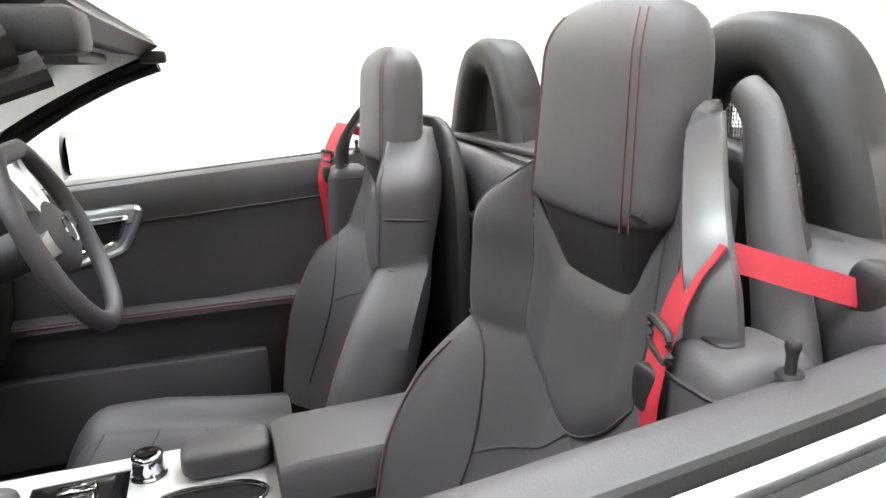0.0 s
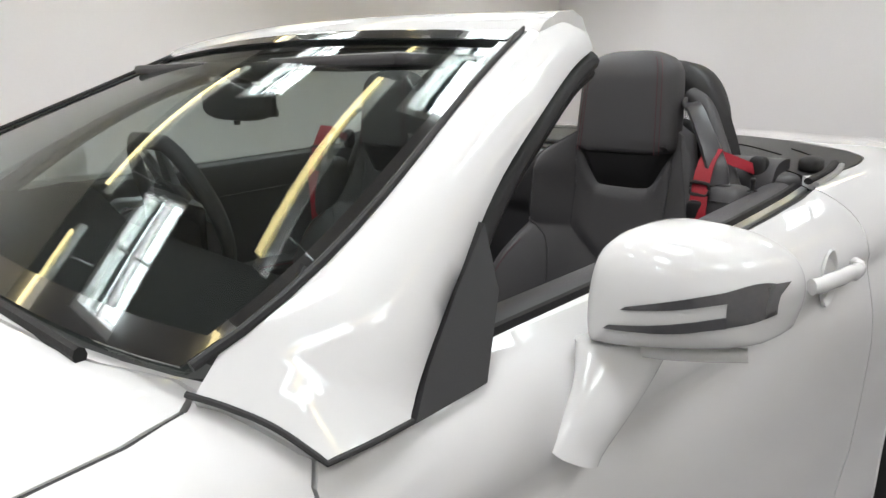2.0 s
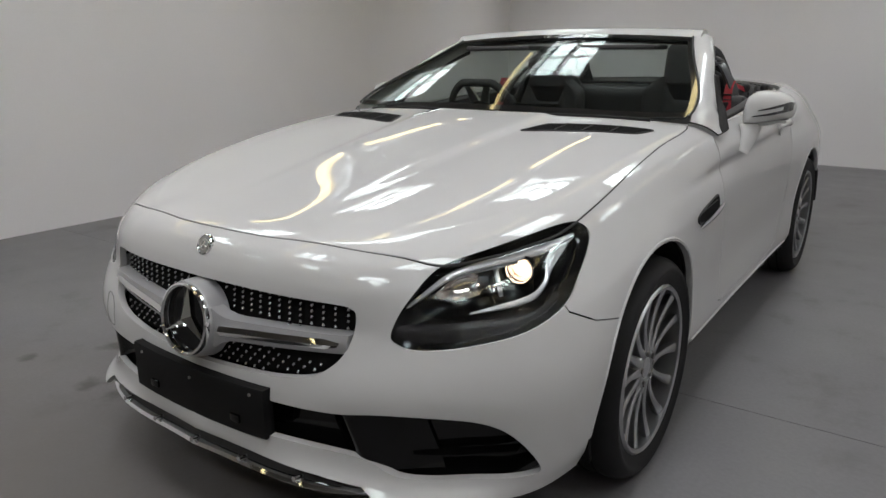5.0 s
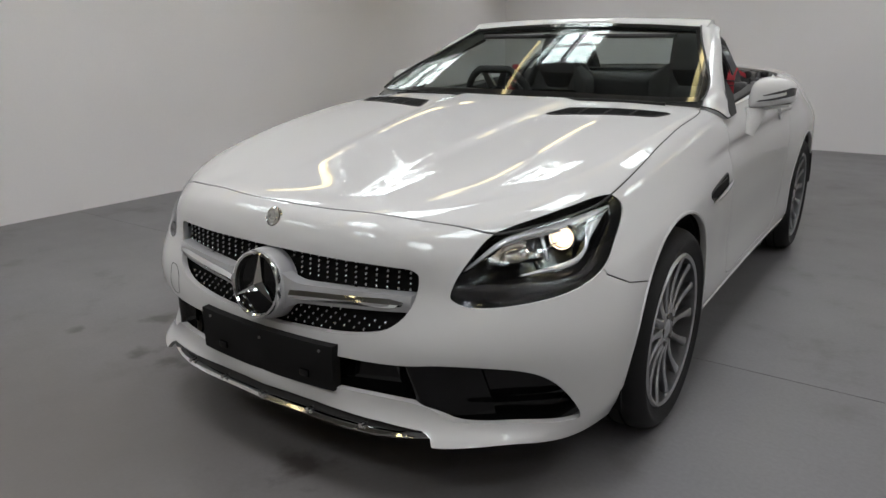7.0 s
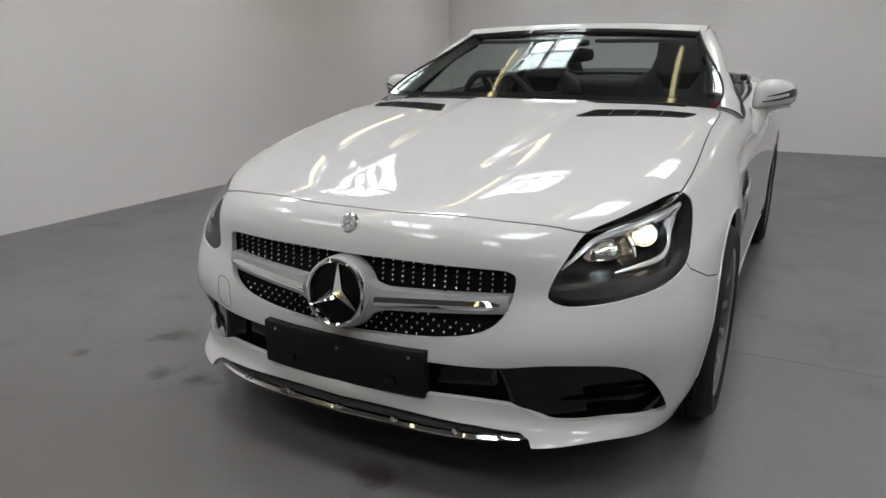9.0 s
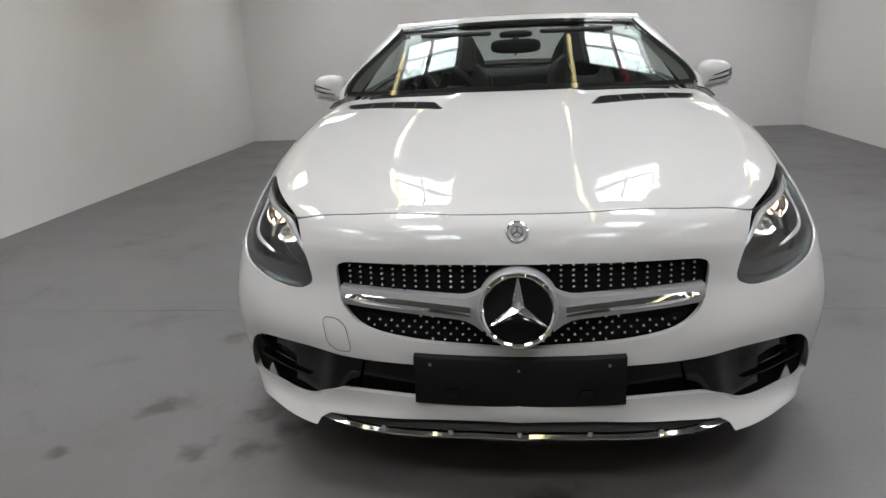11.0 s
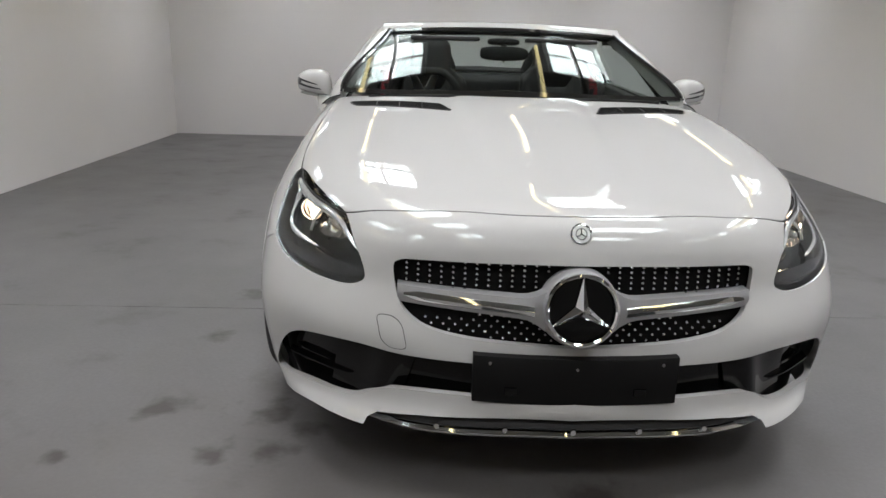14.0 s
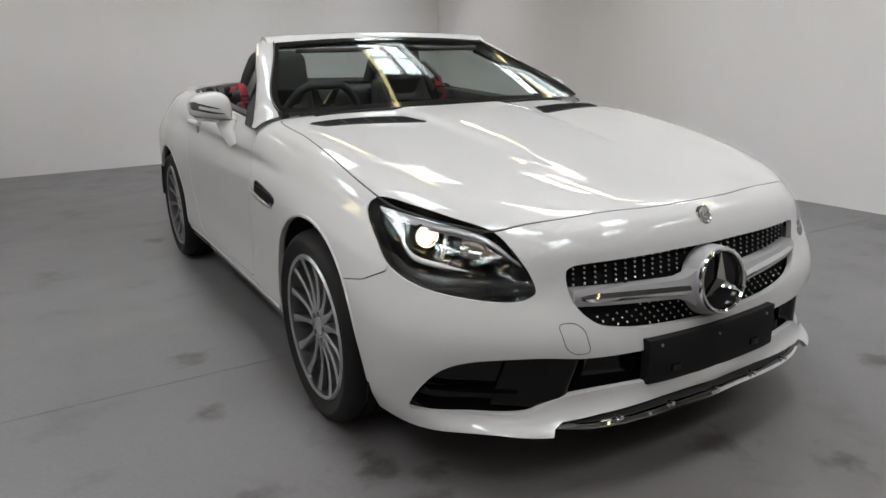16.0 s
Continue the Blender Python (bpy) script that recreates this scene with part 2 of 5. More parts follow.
def floor_material():
    """Grey floor paint, worn and marked by tyres and oil."""
    mat = material("grey_floor_paint", (0.145, 0.143, 0.145), 0.42, grain=0.16, scale=70, stain=0.2, stain_scale=0.9, bump=0.14)
    n, l = mat.node_tree.nodes, mat.node_tree.links
    b = n["Principled BSDF"]
    src = b.inputs["Base Color"].links[0].from_socket
    co = n.new("ShaderNodeTexCoord")
    blot = n.new("ShaderNodeTexNoise")
    blot.inputs["Scale"].default_value, blot.inputs["Detail"].default_value, blot.inputs["Roughness"].default_value = 2.6, 8, 0.62
    l.new(co.outputs["Object"], blot.inputs["Vector"])
    ramp = n.new("ShaderNodeValToRGB")
    ramp.color_ramp.elements[0].position, ramp.color_ramp.elements[1].position = 0.57, 0.82
    l.new(blot.outputs["Fac"], ramp.inputs[0])
    mix = n.new("ShaderNodeMix")
    mix.data_type = "RGBA"
    l.new(ramp.outputs[0], mix.inputs["Factor"])
    l.new(src, mix.inputs["A"])
    mix.inputs["B"].default_value = (0.082, 0.078, 0.073, 1)
    last = mix.outputs["Result"]
    geo = n.new("ShaderNodeNewGeometry")
    warp = n.new("ShaderNodeTexNoise")
    warp.inputs["Scale"].default_value, warp.inputs["Detail"].default_value = 9.0, 7
    l.new(geo.outputs["Position"], warp.inputs["Vector"])
    # brown dirt where cars are driven in
    dirt = n.new("ShaderNodeTexNoise")
    dirt.inputs["Scale"].default_value, dirt.inputs["Detail"].default_value, dirt.inputs["Roughness"].default_value = 1.1, 9, 0.68
    l.new(geo.outputs["Position"], dirt.inputs["Vector"])
    near = n.new("ShaderNodeVectorMath")
    near.operation = "DISTANCE"
    near.inputs[1].default_value = (-.5, -.6, 0)
    l.new(geo.outputs["Position"], near.inputs[0])
    spread = n.new("ShaderNodeMath")
    spread.operation = "MULTIPLY_ADD"
    l.new(dirt.outputs["Fac"], spread.inputs[0])
    spread.inputs[1].default_value = 2.6
    l.new(near.outputs["Value"], spread.inputs[2])
    reach = n.new("ShaderNodeMapRange")
    reach.inputs["From Min"].default_value, reach.inputs["From Max"].default_value = 1.6, 3.2
    reach.inputs["To Min"].default_value, reach.inputs["To Max"].default_value = 0.75, 0.0
    l.new(spread.outputs[0], reach.inputs[0])
    brown = n.new("ShaderNodeMix")
    brown.data_type = "RGBA"
    l.new(reach.outputs[0], brown.inputs["Factor"])
    l.new(last, brown.inputs["A"])
    brown.inputs["B"].default_value = (0.115, 0.106, 0.094, 1)
    last = brown.outputs["Result"]
    for (x, y), size in SPOTS:
        dist = n.new("ShaderNodeVectorMath")
        dist.operation = "DISTANCE"
        dist.inputs[1].default_value = (x, y, 0)
        l.new(geo.outputs["Position"], dist.inputs[0])
        add = n.new("ShaderNodeMath")
        add.operation = "MULTIPLY_ADD"
        l.new(warp.outputs["Fac"], add.inputs[0])
        add.inputs[1].default_value = size * 3.2
        l.new(dist.outputs["Value"], add.inputs[2])
        rng = n.new("ShaderNodeMapRange")
        rng.inputs["From Min"].default_value, rng.inputs["From Max"].default_value = size * 1.75, size * 2.5
        rng.inputs["To Min"].default_value, rng.inputs["To Max"].default_value = 0.8, 0.0
        l.new(add.outputs[0], rng.inputs[0])
        m2 = n.new("ShaderNodeMix")
        m2.data_type = "RGBA"
        l.new(rng.outputs[0], m2.inputs["Factor"])
        l.new(last, m2.inputs["A"])
        m2.inputs["B"].default_value = (0.038, 0.033, 0.029, 1)
        last = m2.outputs["Result"]
    l.new(last, b.inputs["Base Color"])
    rr = n.new("ShaderNodeMapRange")
    rr.inputs["To Min"].default_value, rr.inputs["To Max"].default_value = 0.3, 0.55
    l.new(blot.outputs["Fac"], rr.inputs[0])
    l.new(rr.outputs[0], b.inputs["Roughness"])
    return mat


FLOOR = floor_material()
JOINT_Y = 1.397
slab("floor", -RX - .2, RX + .2, RY0 - .2, JOINT_Y - .002, -0.2, 0, FLOOR, "worn grey painted concrete floor with dark stains", "floor")
slab("floor_joint", -RX - .2, RX + .2, JOINT_Y - .002, JOINT_Y + .002, -0.2, -.002, FLOOR, "dark joint between the concrete slabs", "floor joint")
slab("floor_back", -RX - .2, RX + .2, JOINT_Y + .002, RY1 + .2, -0.2, 0, FLOOR, "worn grey painted concrete floor with dark stains", "floor")
slab("wall_west", -RX - .2, -RX, RY0, RY1, 0, RH, WALL, "plain pale grey painted wall", "wall")
slab("wall_east", RX, RX + .2, RY0, RY1, 0, RH, WALL, "plain pale grey painted wall", "wall")
slab("wall_north", -RX - .2, RX + .2, RY1, RY1 + .2, 0, RH, WALL, "plain pale grey painted wall behind the car", "wall")
slab("wall_south", -RX - .2, RX + .2, RY0 - .2, RY0, 0, RH, WALL, "plain pale grey painted wall", "wall")
# ceiling with roof lights
# the unseen row at y 6.45 is added to brighten the north wall
LIGHTS_X, LIGHTS_Y, LW, LL = (-2.38, -.77, .86, 2.47), (-1.9, -.22, 1.45, 3.12, 6.45), .6, .84
cm = to_mesh(box_bm(-RX - .2, RX + .2, RY0 - .2, RY1 + .2, RH, RH + .2))
for lx in LIGHTS_X:
    for ly in LIGHTS_Y:
        cm = boolean(cm, to_mesh(box_bm(lx - LW / 2, lx + LW / 2, ly - LL / 2, ly + LL / 2, RH - .1, RH + .4)), "DIFFERENCE")
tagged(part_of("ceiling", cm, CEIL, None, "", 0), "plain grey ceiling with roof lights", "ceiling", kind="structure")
TUBE = material("tube_light", (1.0, 0.83, 0.42), 0.5, emit=4.6)


def roof_light(k, lx, ly):
    """White frame with two by two panes in the opening, daylight above it."""
    root = tagged(new("window_%d" % k), "white framed roof light with four panes", "window", "roof lights", "structure")
    root.location = (lx, ly, RH)
    for a, b, c, d in ((-LW / 2, LW / 2, -LL / 2, -LL / 2 + .05), (-LW / 2, LW / 2, LL / 2 - .05, LL / 2), (-LW / 2, -LW / 2 + .05, -LL / 2 + .05, LL / 2 - .05),
                       (LW / 2 - .05, LW / 2, -LL / 2 + .05, LL / 2 - .05)):
        part("window_frame", box_bm(a + .001, b - .001, c + .001, d - .001, .02, .12), FRAME, root, "", 0)
    part("glazing_bar", box_bm(-.014, .014, -LL / 2 + .05, LL / 2 - .05, .04, .1), FRAME, root, "", 0)
    part("glazing_bar", box_bm(-LW / 2 + .05, LW / 2 - .05, -.007, .007, .05, .09), FRAME, root, "", 0)
    for sx in (-1, 1):
        for i in range(2):
            p = part("pane", box_bm(sx * LW / 4 - LW / 4 + .03, sx * LW / 4 + LW / 4 - .03, (i - 1) * LL / 2, i * LL / 2, .066, .07), GLASS, root, "", 0)
            p.visible_shadow = False
    lamp = bpy.data.lights.new("daylight", "AREA")
    lamp.shape, lamp.size, lamp.size_y, lamp.energy, lamp.color = "RECTANGLE", LW - .1, LL - .1, 22.6, (0.956, 0.948, 0.994)
    lo = new("daylight", lamp)
    lo.location = (lx, ly, RH + .16)


k = 1
for lx in LIGHTS_X:
    for ly in LIGHTS_Y:
        roof_light(k, lx, ly)
        k += 1


def strip_light(x, y, length):
    root = tagged(new("ceiling_light"), "long fluorescent tube light hanging under the ceiling", "ceiling light", "strip lights")
    root.location = (x, y, 2.25)
    part("housing", box_bm(-.022, .022, -length / 2, length / 2, 0.03, .085, .006), FRAME, root)
    part("tube", cyl_bm(.013, length - .1, Matrix.Translation((0, 0, .012)) @ Matrix.Rotation(radians(90), 4, "X"), 12), TUBE, root)
    for sy in (-length * .35, length * .35):
        part("hanger", cyl_bm(.004, .29, Matrix.Translation((0, sy, .23)), 8), SILVER, root)


# the last row, y 6.67, is unseen and added for a brighter north wall
for x in (-2.5, -.89, .41, 2.02):
    for y in (-3.5, -2.05, -.58, .87, 2.32, 3.77, 5.22, 6.67):
        strip_light(x, y, 1.24)
# ---- the car: body surface ----
from mathutils.bvhtree import BVHTree

car = tagged(new("car"), "white two-seat convertible car parked on the floor, roof folded", "car")

# long curves of one half of the body, nose to tail, from the sill up and over to the spine
C_SILL = [(0, -.014, .235), (.272, -.01, .241), (.506, .021, .207), (.689, .149, .207), (.816, .376, .183), (.86, .85, .19), (.85, 1.35, .19), (.845, 1.7, .19), (.845, 2.1, .19), (.855, 2.6, .2), (.87, 3.28, .22), (.82, 3.78, .26), (.6, 4.06, .3), (0, 4.1, .32)]
C_LIP = [(0, -.028, .282), (.263, -.002, .291), (.483, .058, .281), (.682, .182, .263), (.85, .392, .268), (.89, .85, .3), (.885, 1.35, .28), (.88, 1.7, .27), (.88, 2.1, .27), (.885, 2.6, .28), (.9, 3.28, .32), (.85, 3.78, .38), (.62, 4.09, .42), (0, 4.13, .44)]
C_MID = [(0, .001, .422), (.273, .013, .432), (.508, .054, .452), (.726, .18, .451), (.882, .419, .438), (.903, .853, .502), (.887, 1.353, .45), (.875, 1.701, .439), (.874, 2.1, .44), (.884, 2.6, .45), (.905, 3.28, .5), (.87, 3.78, .55), (.64, 4.08, .56), (0, 4.12, .57)]
C_STAR = [(0, .022, .574), (.275, .038, .579), (.505, .103, .582), (.719, .223, .587), (.861, .439, .592), (.904, .85, .656), (.888, 1.351, .613), (.878, 1.701, .601), (.879, 2.101, .601), (.889, 2.6, .61), (.908, 3.28, .67), (.865, 3.78, .7), (.64, 4.08, .72), (0, 4.13, .73)]
C_UP = [(0, .042, .697), (.278, .057, .698), (.505, .12, .689), (.707, .273, .706), (.815, .485, .727), (.866, .843, .776), (.867, 1.348, .781), (.867, 1.7, .782), (.874, 2.101, .786), (.886, 2.6, .797), (.89, 3.28, .83), (.84, 3.78, .85), (.62, 4.06, .86), (0, 4.11, .87)]
C_EDGE = [(0, .097, .756), (.276, .117, .758), (.47, .175, .753), (.626, .311, .781), (.735, .522, .821), (.777, .85, .873), (.783, 1.297, .934), (.806, 1.619, .932), (.827, 2.1, .931), (.835, 2.6, .959), (.8, 3.28, 1.005), (.74, 3.75, 1), (.56, 4, 1), (0, 4.07, 1)]
C_HOOD = [(0, .245, .788), (.202, .264, .793), (.344, .333, .805), (.453, .452, .829), (.521, .642, .862), (.549, .894, .902), (.56, 1.296, .963), (.563, 1.618, .985), (.563, 2.099, .991), (.562, 2.6, 1.027), (.55, 3.28, 1.06), (.5, 3.7, 1.035), (.38, 3.93, 1.025), (0, 4, 1.02)]
C_SPINE = [(0, .421, .814), (0, .471, .823), (0, .541, .834), (0, .641, .85), (0, .801, .873), (0, 1, .909), (0, 1.329, .965), (0, 1.619, .989), (0, 2.099, 1), (0, 2.6, 1.035), (0, 3.28, 1.075), (0, 3.6, 1.055), (0, 3.75, 1.05), (0, 3.85, 1.045)]


def fold(q):
    """The hollow under the character line along the flank."""
    line = .80 + .045 * (q[1] - 1.4)
    along = min(max((q[1] - 1.15) / .3, 0), 1) * min(max((3.1 - q[1]) / .5, 0), 1)
    d = line - q[2]
    return along * .012 * (math.exp(-d / .07) if d > 0 else math.exp(d / .012)) if q[0] > .7 else 0


def dome(q):
    """The raised middle of the bonnet, with soft edges that run in towards the badge."""
    if q[1] > 1.6 or q[2] < .77:
        return 0
    edge = .262 - .085 * max(0, 1.3 - q[1])
    k = min(max((edge + .03 - abs(q[0])) / .06, 0), 1)
    along = min(max((q[1] - .22) / .7, 0), 1)
    return .0085 * k * k * (3 - 2 * k) * along * along * (3 - 2 * along)


def soften(grid, axis, sigma, weight):
    """Gaussian smoothing of a grid of points along one axis, mixed in by weight."""
    r = int(3 * sigma)
    k = np.exp(-.5 * (np.arange(-r, r + 1) / sigma) ** 2)
    k /= k.sum()
    n = grid.shape[axis]
    out = sum(w * np.take(grid, np.clip(np.arange(n) + d, 0, n - 1), axis) for w, d in zip(k, range(-r, r + 1)))
    return grid + (out - grid) * weight


def body_surface():
    """One smooth skin from sill to spine, both halves."""
    longs = [cr(c, 10) for c in (C_SILL, C_LIP, C_MID, C_STAR, C_UP, C_EDGE, C_HOOD, C_SPINE)]
    rows = []
    for i in range(len(longs[0])):
        prof = cr([c[i] for c in longs], 24)
        prof = prof[:120:2] + prof[120:]
        rows.append(prof)
    g = np.array(rows)
    i = np.arange(len(rows))
    j = np.arange(len(rows[0]))
    along = (np.clip((i - 14) / 12, 0, 1) * np.clip((118 - i) / 6, 0, 1))[:, None, None] * np.clip((j - 40) / 20, 0, 1)[None, :, None]
    g = soften(g, 0, 8.5, along)
    across = (np.clip((i - 8) / 10, 0, 1) * np.clip((84 - i) / 6, 0, 1))[:, None, None] * np.clip((j - 66) / 10, 0, 1)[None, :, None]
    wide = np.concatenate([g, g[:, -2::-1] * np.array((-1, 1, 1))], 1)
    full = np.concatenate([across, across[:, -2::-1]], 1)
    g = soften(wide, 1, 8.5, full)[:, :g.shape[1]]
    # one fair surface for the bonnet
    ease = lambda k: k * k * (3 - 2 * k)
    inner = ease(np.clip((86 - i) / 12, 0, 1))[:, None] * ease(np.clip((j - 68) / 16, 0, 1))[None, :]
    terms = lambda x, y: np.stack([(x / .6) ** (2 * m) * (y - .85) ** n for m in range(4) for n in range(6) if m + n < 7], -1)
    pick = inner > .25
    fair = np.linalg.lstsq(terms(g[..., 0][pick], g[..., 1][pick]) * inner[pick][:, None], g[..., 2][pick] * inner[pick], rcond=None)[0]
    g[..., 2] += (terms(g[..., 0], g[..., 1]) @ fair - g[..., 2]) * inner
    rows = []
    for i, prof in enumerate(g):
        prof = [np.array((q[0], q[1], q[2] + dome(q))) for q in prof]
        rows.append([(0.0 if i in (0, len(longs[0]) - 1) or j == len(prof) - 1 else max(q[0], 0) - fold(q), q[1], q[2]) for j, q in enumerate(prof)])
    bm = grid_bm(rows)
    bmesh.ops.mirror(bm, geom=bm.verts[:] + bm.edges[:] + bm.faces[:], merge_dist=0.0005, axis="X")
    bmesh.ops.remove_doubles(bm, verts=bm.verts, dist=0.0005)
    bmesh.ops.recalc_face_normals(bm, faces=bm.faces)
    bm.normal_update()
    if sum(f.normal.z for f in bm.faces if f.calc_center_median().z > .8) < 0:
        bmesh.ops.reverse_faces(bm, faces=bm.faces)
    return bm


skin = body_surface()
skin.verts.ensure_lookup_table()
skin_normals = [v.normal.copy() for v in skin.verts]
skin_tree = BVHTree.FromBMesh(skin)
skin_faces = [[v.index for v in f.verts] for f in skin.faces]
skin_pts = [v.co.copy() for v in skin.verts]


def shell_mesh(thick):
    """The skin with thickness, as a closed mesh."""
    bm = bmesh.new()
    n = len(skin_pts)
    out = [bm.verts.new(p) for p in skin_pts]
    inn = [bm.verts.new(p - skin_normals[i] * thick) for i, p in enumerate(skin_pts)]
    for f in skin_faces:
        bm.faces.new([out[i] for i in f])
        bm.faces.new([inn[i] for i in reversed(f)])
    for e in skin.edges:
        if len(e.link_faces) == 1:
            a, b = e.verts[0].index, e.verts[1].index
            bm.faces.new((out[a], out[b], inn[b], inn[a]))
    bmesh.ops.recalc_face_normals(bm, faces=bm.faces)
    return to_mesh(bm)


def skin_normal(p):
    """Smooth normal of the skin near p, and how far p is from it."""
    co, nn, fi, d = skin_tree.find_nearest(p)
    w = [1 / ((skin_pts[i] - p).length + 1e-5) ** 2 for i in skin_faces[fi]]
    s = Vector()
    for i, k in zip(skin_faces[fi], w):
        s += skin_normals[i] * k
    return s.normalized(), d


def panel(name, me, label="", mat=None):
    """A body panel whose outer faces keep the skin's own smooth normals."""
    ob = part_of(name, me, mat or PAINT, car, label, 30)
    custom = []
    for poly in me.polygons:
        for li in poly.loop_indices:
            p = me.vertices[me.loops[li].vertex_index].co
            nn, d = skin_normal(p)
            custom.append(nn if d < .002 and nn.dot(poly.normal) > .8 else poly.normal.copy())
    me.normals_split_custom_set(custom)
    return ob


def on_skin(x, z, y_from=-2.0):
    """Where a level ray from the front meets the skin."""
    return skin_tree.ray_cast(Vector((x, y_from, z)), Vector((0, 1, 0)))[0]


def from_above(x, y):
    return skin_tree.ray_cast(Vector((x, y, 3)), Vector((0, 0, -1)))[0]


def from_side(y, z, sx=1):
    return skin_tree.ray_cast(Vector((3 * sx, y, z)), Vector((-sx, 0, 0)))[0]


shell = shell_mesh(0.018)
WHEEL_Y, WHEEL_Z, WHEEL_R, HALF_TRACK = (.85, 3.28), .323, .323, .792
ARCH_R = .364
# openings
HOOD_LINE = cr([(0, .111), (.1, .113), (.2, .12), (.365, .15), (.52, .196), (.608, .238), (.685, .33), (.73, .415), (.762, .505), (.776, .634), (.778, .78), (.772, .95), (.766, 1.13), (.748, 1.475), (.6, 1.44), (.35, 1.405), (0, 1.39)], 5)
COCKPIT = cr([(0, 1.405), (.35, 1.42), (.6, 1.455), (.77, 1.54), (.792, 1.65), (.797, 1.85), (.798, 2.1), (.796, 2.35), (.786, 2.55), (.777, 2.65), (.755, 2.74), (.66, 2.775), (.35, 2.775), (0, 2.775)], 4)
cut = shell
for sx in (-1, 1):
    for wy in WHEEL_Y:
        cut = boolean(cut, to_mesh(cyl_bm(ARCH_R, .5, Matrix.Translation((sx * .8, wy, WHEEL_Z + .005)) @ Matrix.Rotation(radians(90), 4, "Y"), 72)), "DIFFERENCE")
        cut = boolean(cut, to_mesh(box_bm(sx * .8 - .25, sx * .8 + .25, wy - ARCH_R * .995, wy + ARCH_R * .995, 0, WHEEL_Z - .05)), "DIFFERENCE")
cut = boolean(cut, to_mesh(prism_bm(mirrored(COCKPIT[1:-1]), 1, Matrix.Translation((0, 0, 1.75)))), "DIFFERENCE")
GRILLE = cr([(0, .652), (.2, .653), (.4, .65), (.455, .643), (.468, .62), (.457, .556), (.431, .515), (.38, .483), (.3, .464), (.2, .453), (0, .44)], 5)
cut = boolean(cut, to_mesh(prism_bm(mirrored(GRILLE[1:-1]), .4, FRONT)), "DIFFERENCE")
INTAKE = cr([(0, .395), (.27, .397), (.44, .407), (.55, .42), (.65, .42), (.72, .408), (.77, .375), (.803, .315), (.818, .25), (.79, .243), (.7, .25), (.617, .253), (.56, .262), (.5, .295), (.4, .308), (.2, .308), (0, .305)], 4)
cut = boolean(cut, to_mesh(prism_bm(mirrored(INTAKE[1:-1]), .55, FRONT)), "DIFFERENCE")
# headlight openings: outline in a plane turned 37 degrees to the side
LAMP_UV = cr([(-.272, .593), (-.243, .652), (-.188, .709), (-.13, .739), (-.016, .764), (.068, .779), (.165, .793), (.222, .79), (.24, .756), (.18, .691), (.121, .637), (.018, .595), (-.116, .572), (-.22, .562), (-.262, .572)], 4, loop=True)


def lamp_plane(sx):
    ax = Vector((math.cos(radians(52)) * sx, math.sin(radians(52)), 0))
    out = Vector((math.sin(radians(52)) * sx, -math.cos(radians(52)), 0))
    up = Vector((0, 0, 1))
    m = Matrix((ax, up, out)).transposed().to_4x4()
    m.translation = (.68 * sx, .36, 0)
    return m


def lamp_outline(sx, grow=0.0):
    c = sum(LAMP_UV) / len(LAMP_UV)
    return [tuple(q + (q - c) * grow) for q in LAMP_UV]


for sx in (-1, 1):
    cut = boolean(cut, to_mesh(prism_bm(lamp_outline(sx), .3, lamp_plane(sx))), "DIFFERENCE")
# panels
hood_me = boolean(cut, to_mesh(prism_bm(mirrored(HOOD_LINE[1:-1]), .5, Matrix.Translation((0, 0, 1.1)))), "INTERSECT")
for wide in (1.005, 1.0045, 1.0055, 1.006, 1.0065, 1.004):
    grow = [(q[0] * wide, .8 + (q[1] - .8) * (wide + .0018)) for q in HOOD_LINE]
    rest = boolean(cut, to_mesh(prism_bm(mirrored(grow[1:-1]), .5, Matrix.Translation((0, 0, 1.1)))), "DIFFERENCE")
    if not any(abs(v.co.x) < .3 and .3 < v.co.y < 1.2 and v.co.z > .7 for v in rest.vertices):
        break
cut = rest
panel("bonnet", hood_me)
GAP_DARK = material("dark_panel_gap", (0.02, 0.02, 0.02), 0.8, grain=0.2)
HOOD_LINE_LOOP = [(-a * 1.0025, .8 + (b - .8) * 1.0033) for a, b in reversed(HOOD_LINE[1:66])] + [(a * 1.0025, .8 + (b - .8) * 1.0033) for a, b in HOOD_LINE[:66]]
# dark tube laid in the bonnet gap in place of the shade there
seal = []
for a, b in HOOD_LINE_LOOP:
    p = from_above(a, b)
    seal.append(p - skin_normal(p)[0] * .0042)
part("bonnet_gap_shade", tube_bm(seal, .0034, 8), GAP_DARK, car, "dark tube for the shade in the gap round the bonnet")
DOOR = [(1.572, .96), (1.552, .925), (1.534, .895), (1.535, .86), (1.547, .8), (1.562, .72), (1.58, .6), (1.594, .45), (1.6, .31), (1.66, .295), (2.5, .3), (2.6, .33), (2.7, .5), (2.725, .7), (2.72, .85), (2.69, 1.05), (1.572, 1.05)]
for sx in (-1, 1):
    dm = boolean(cut, to_mesh(prism_bm(DOOR, .25, Matrix.Translation((sx * .95, 0, 0)) @ SIDE)), "INTERSECT")
    panel("door", dm)
    big = [(q[0] + math.copysign(.0035, q[0] - 2.1), q[1] + math.copysign(.0035, q[1] - .6)) for q in DOOR]
    cut = boolean(cut, to_mesh(prism_bm(big, .25, Matrix.Translation((sx * .95, 0, 0)) @ SIDE)), "DIFFERENCE")
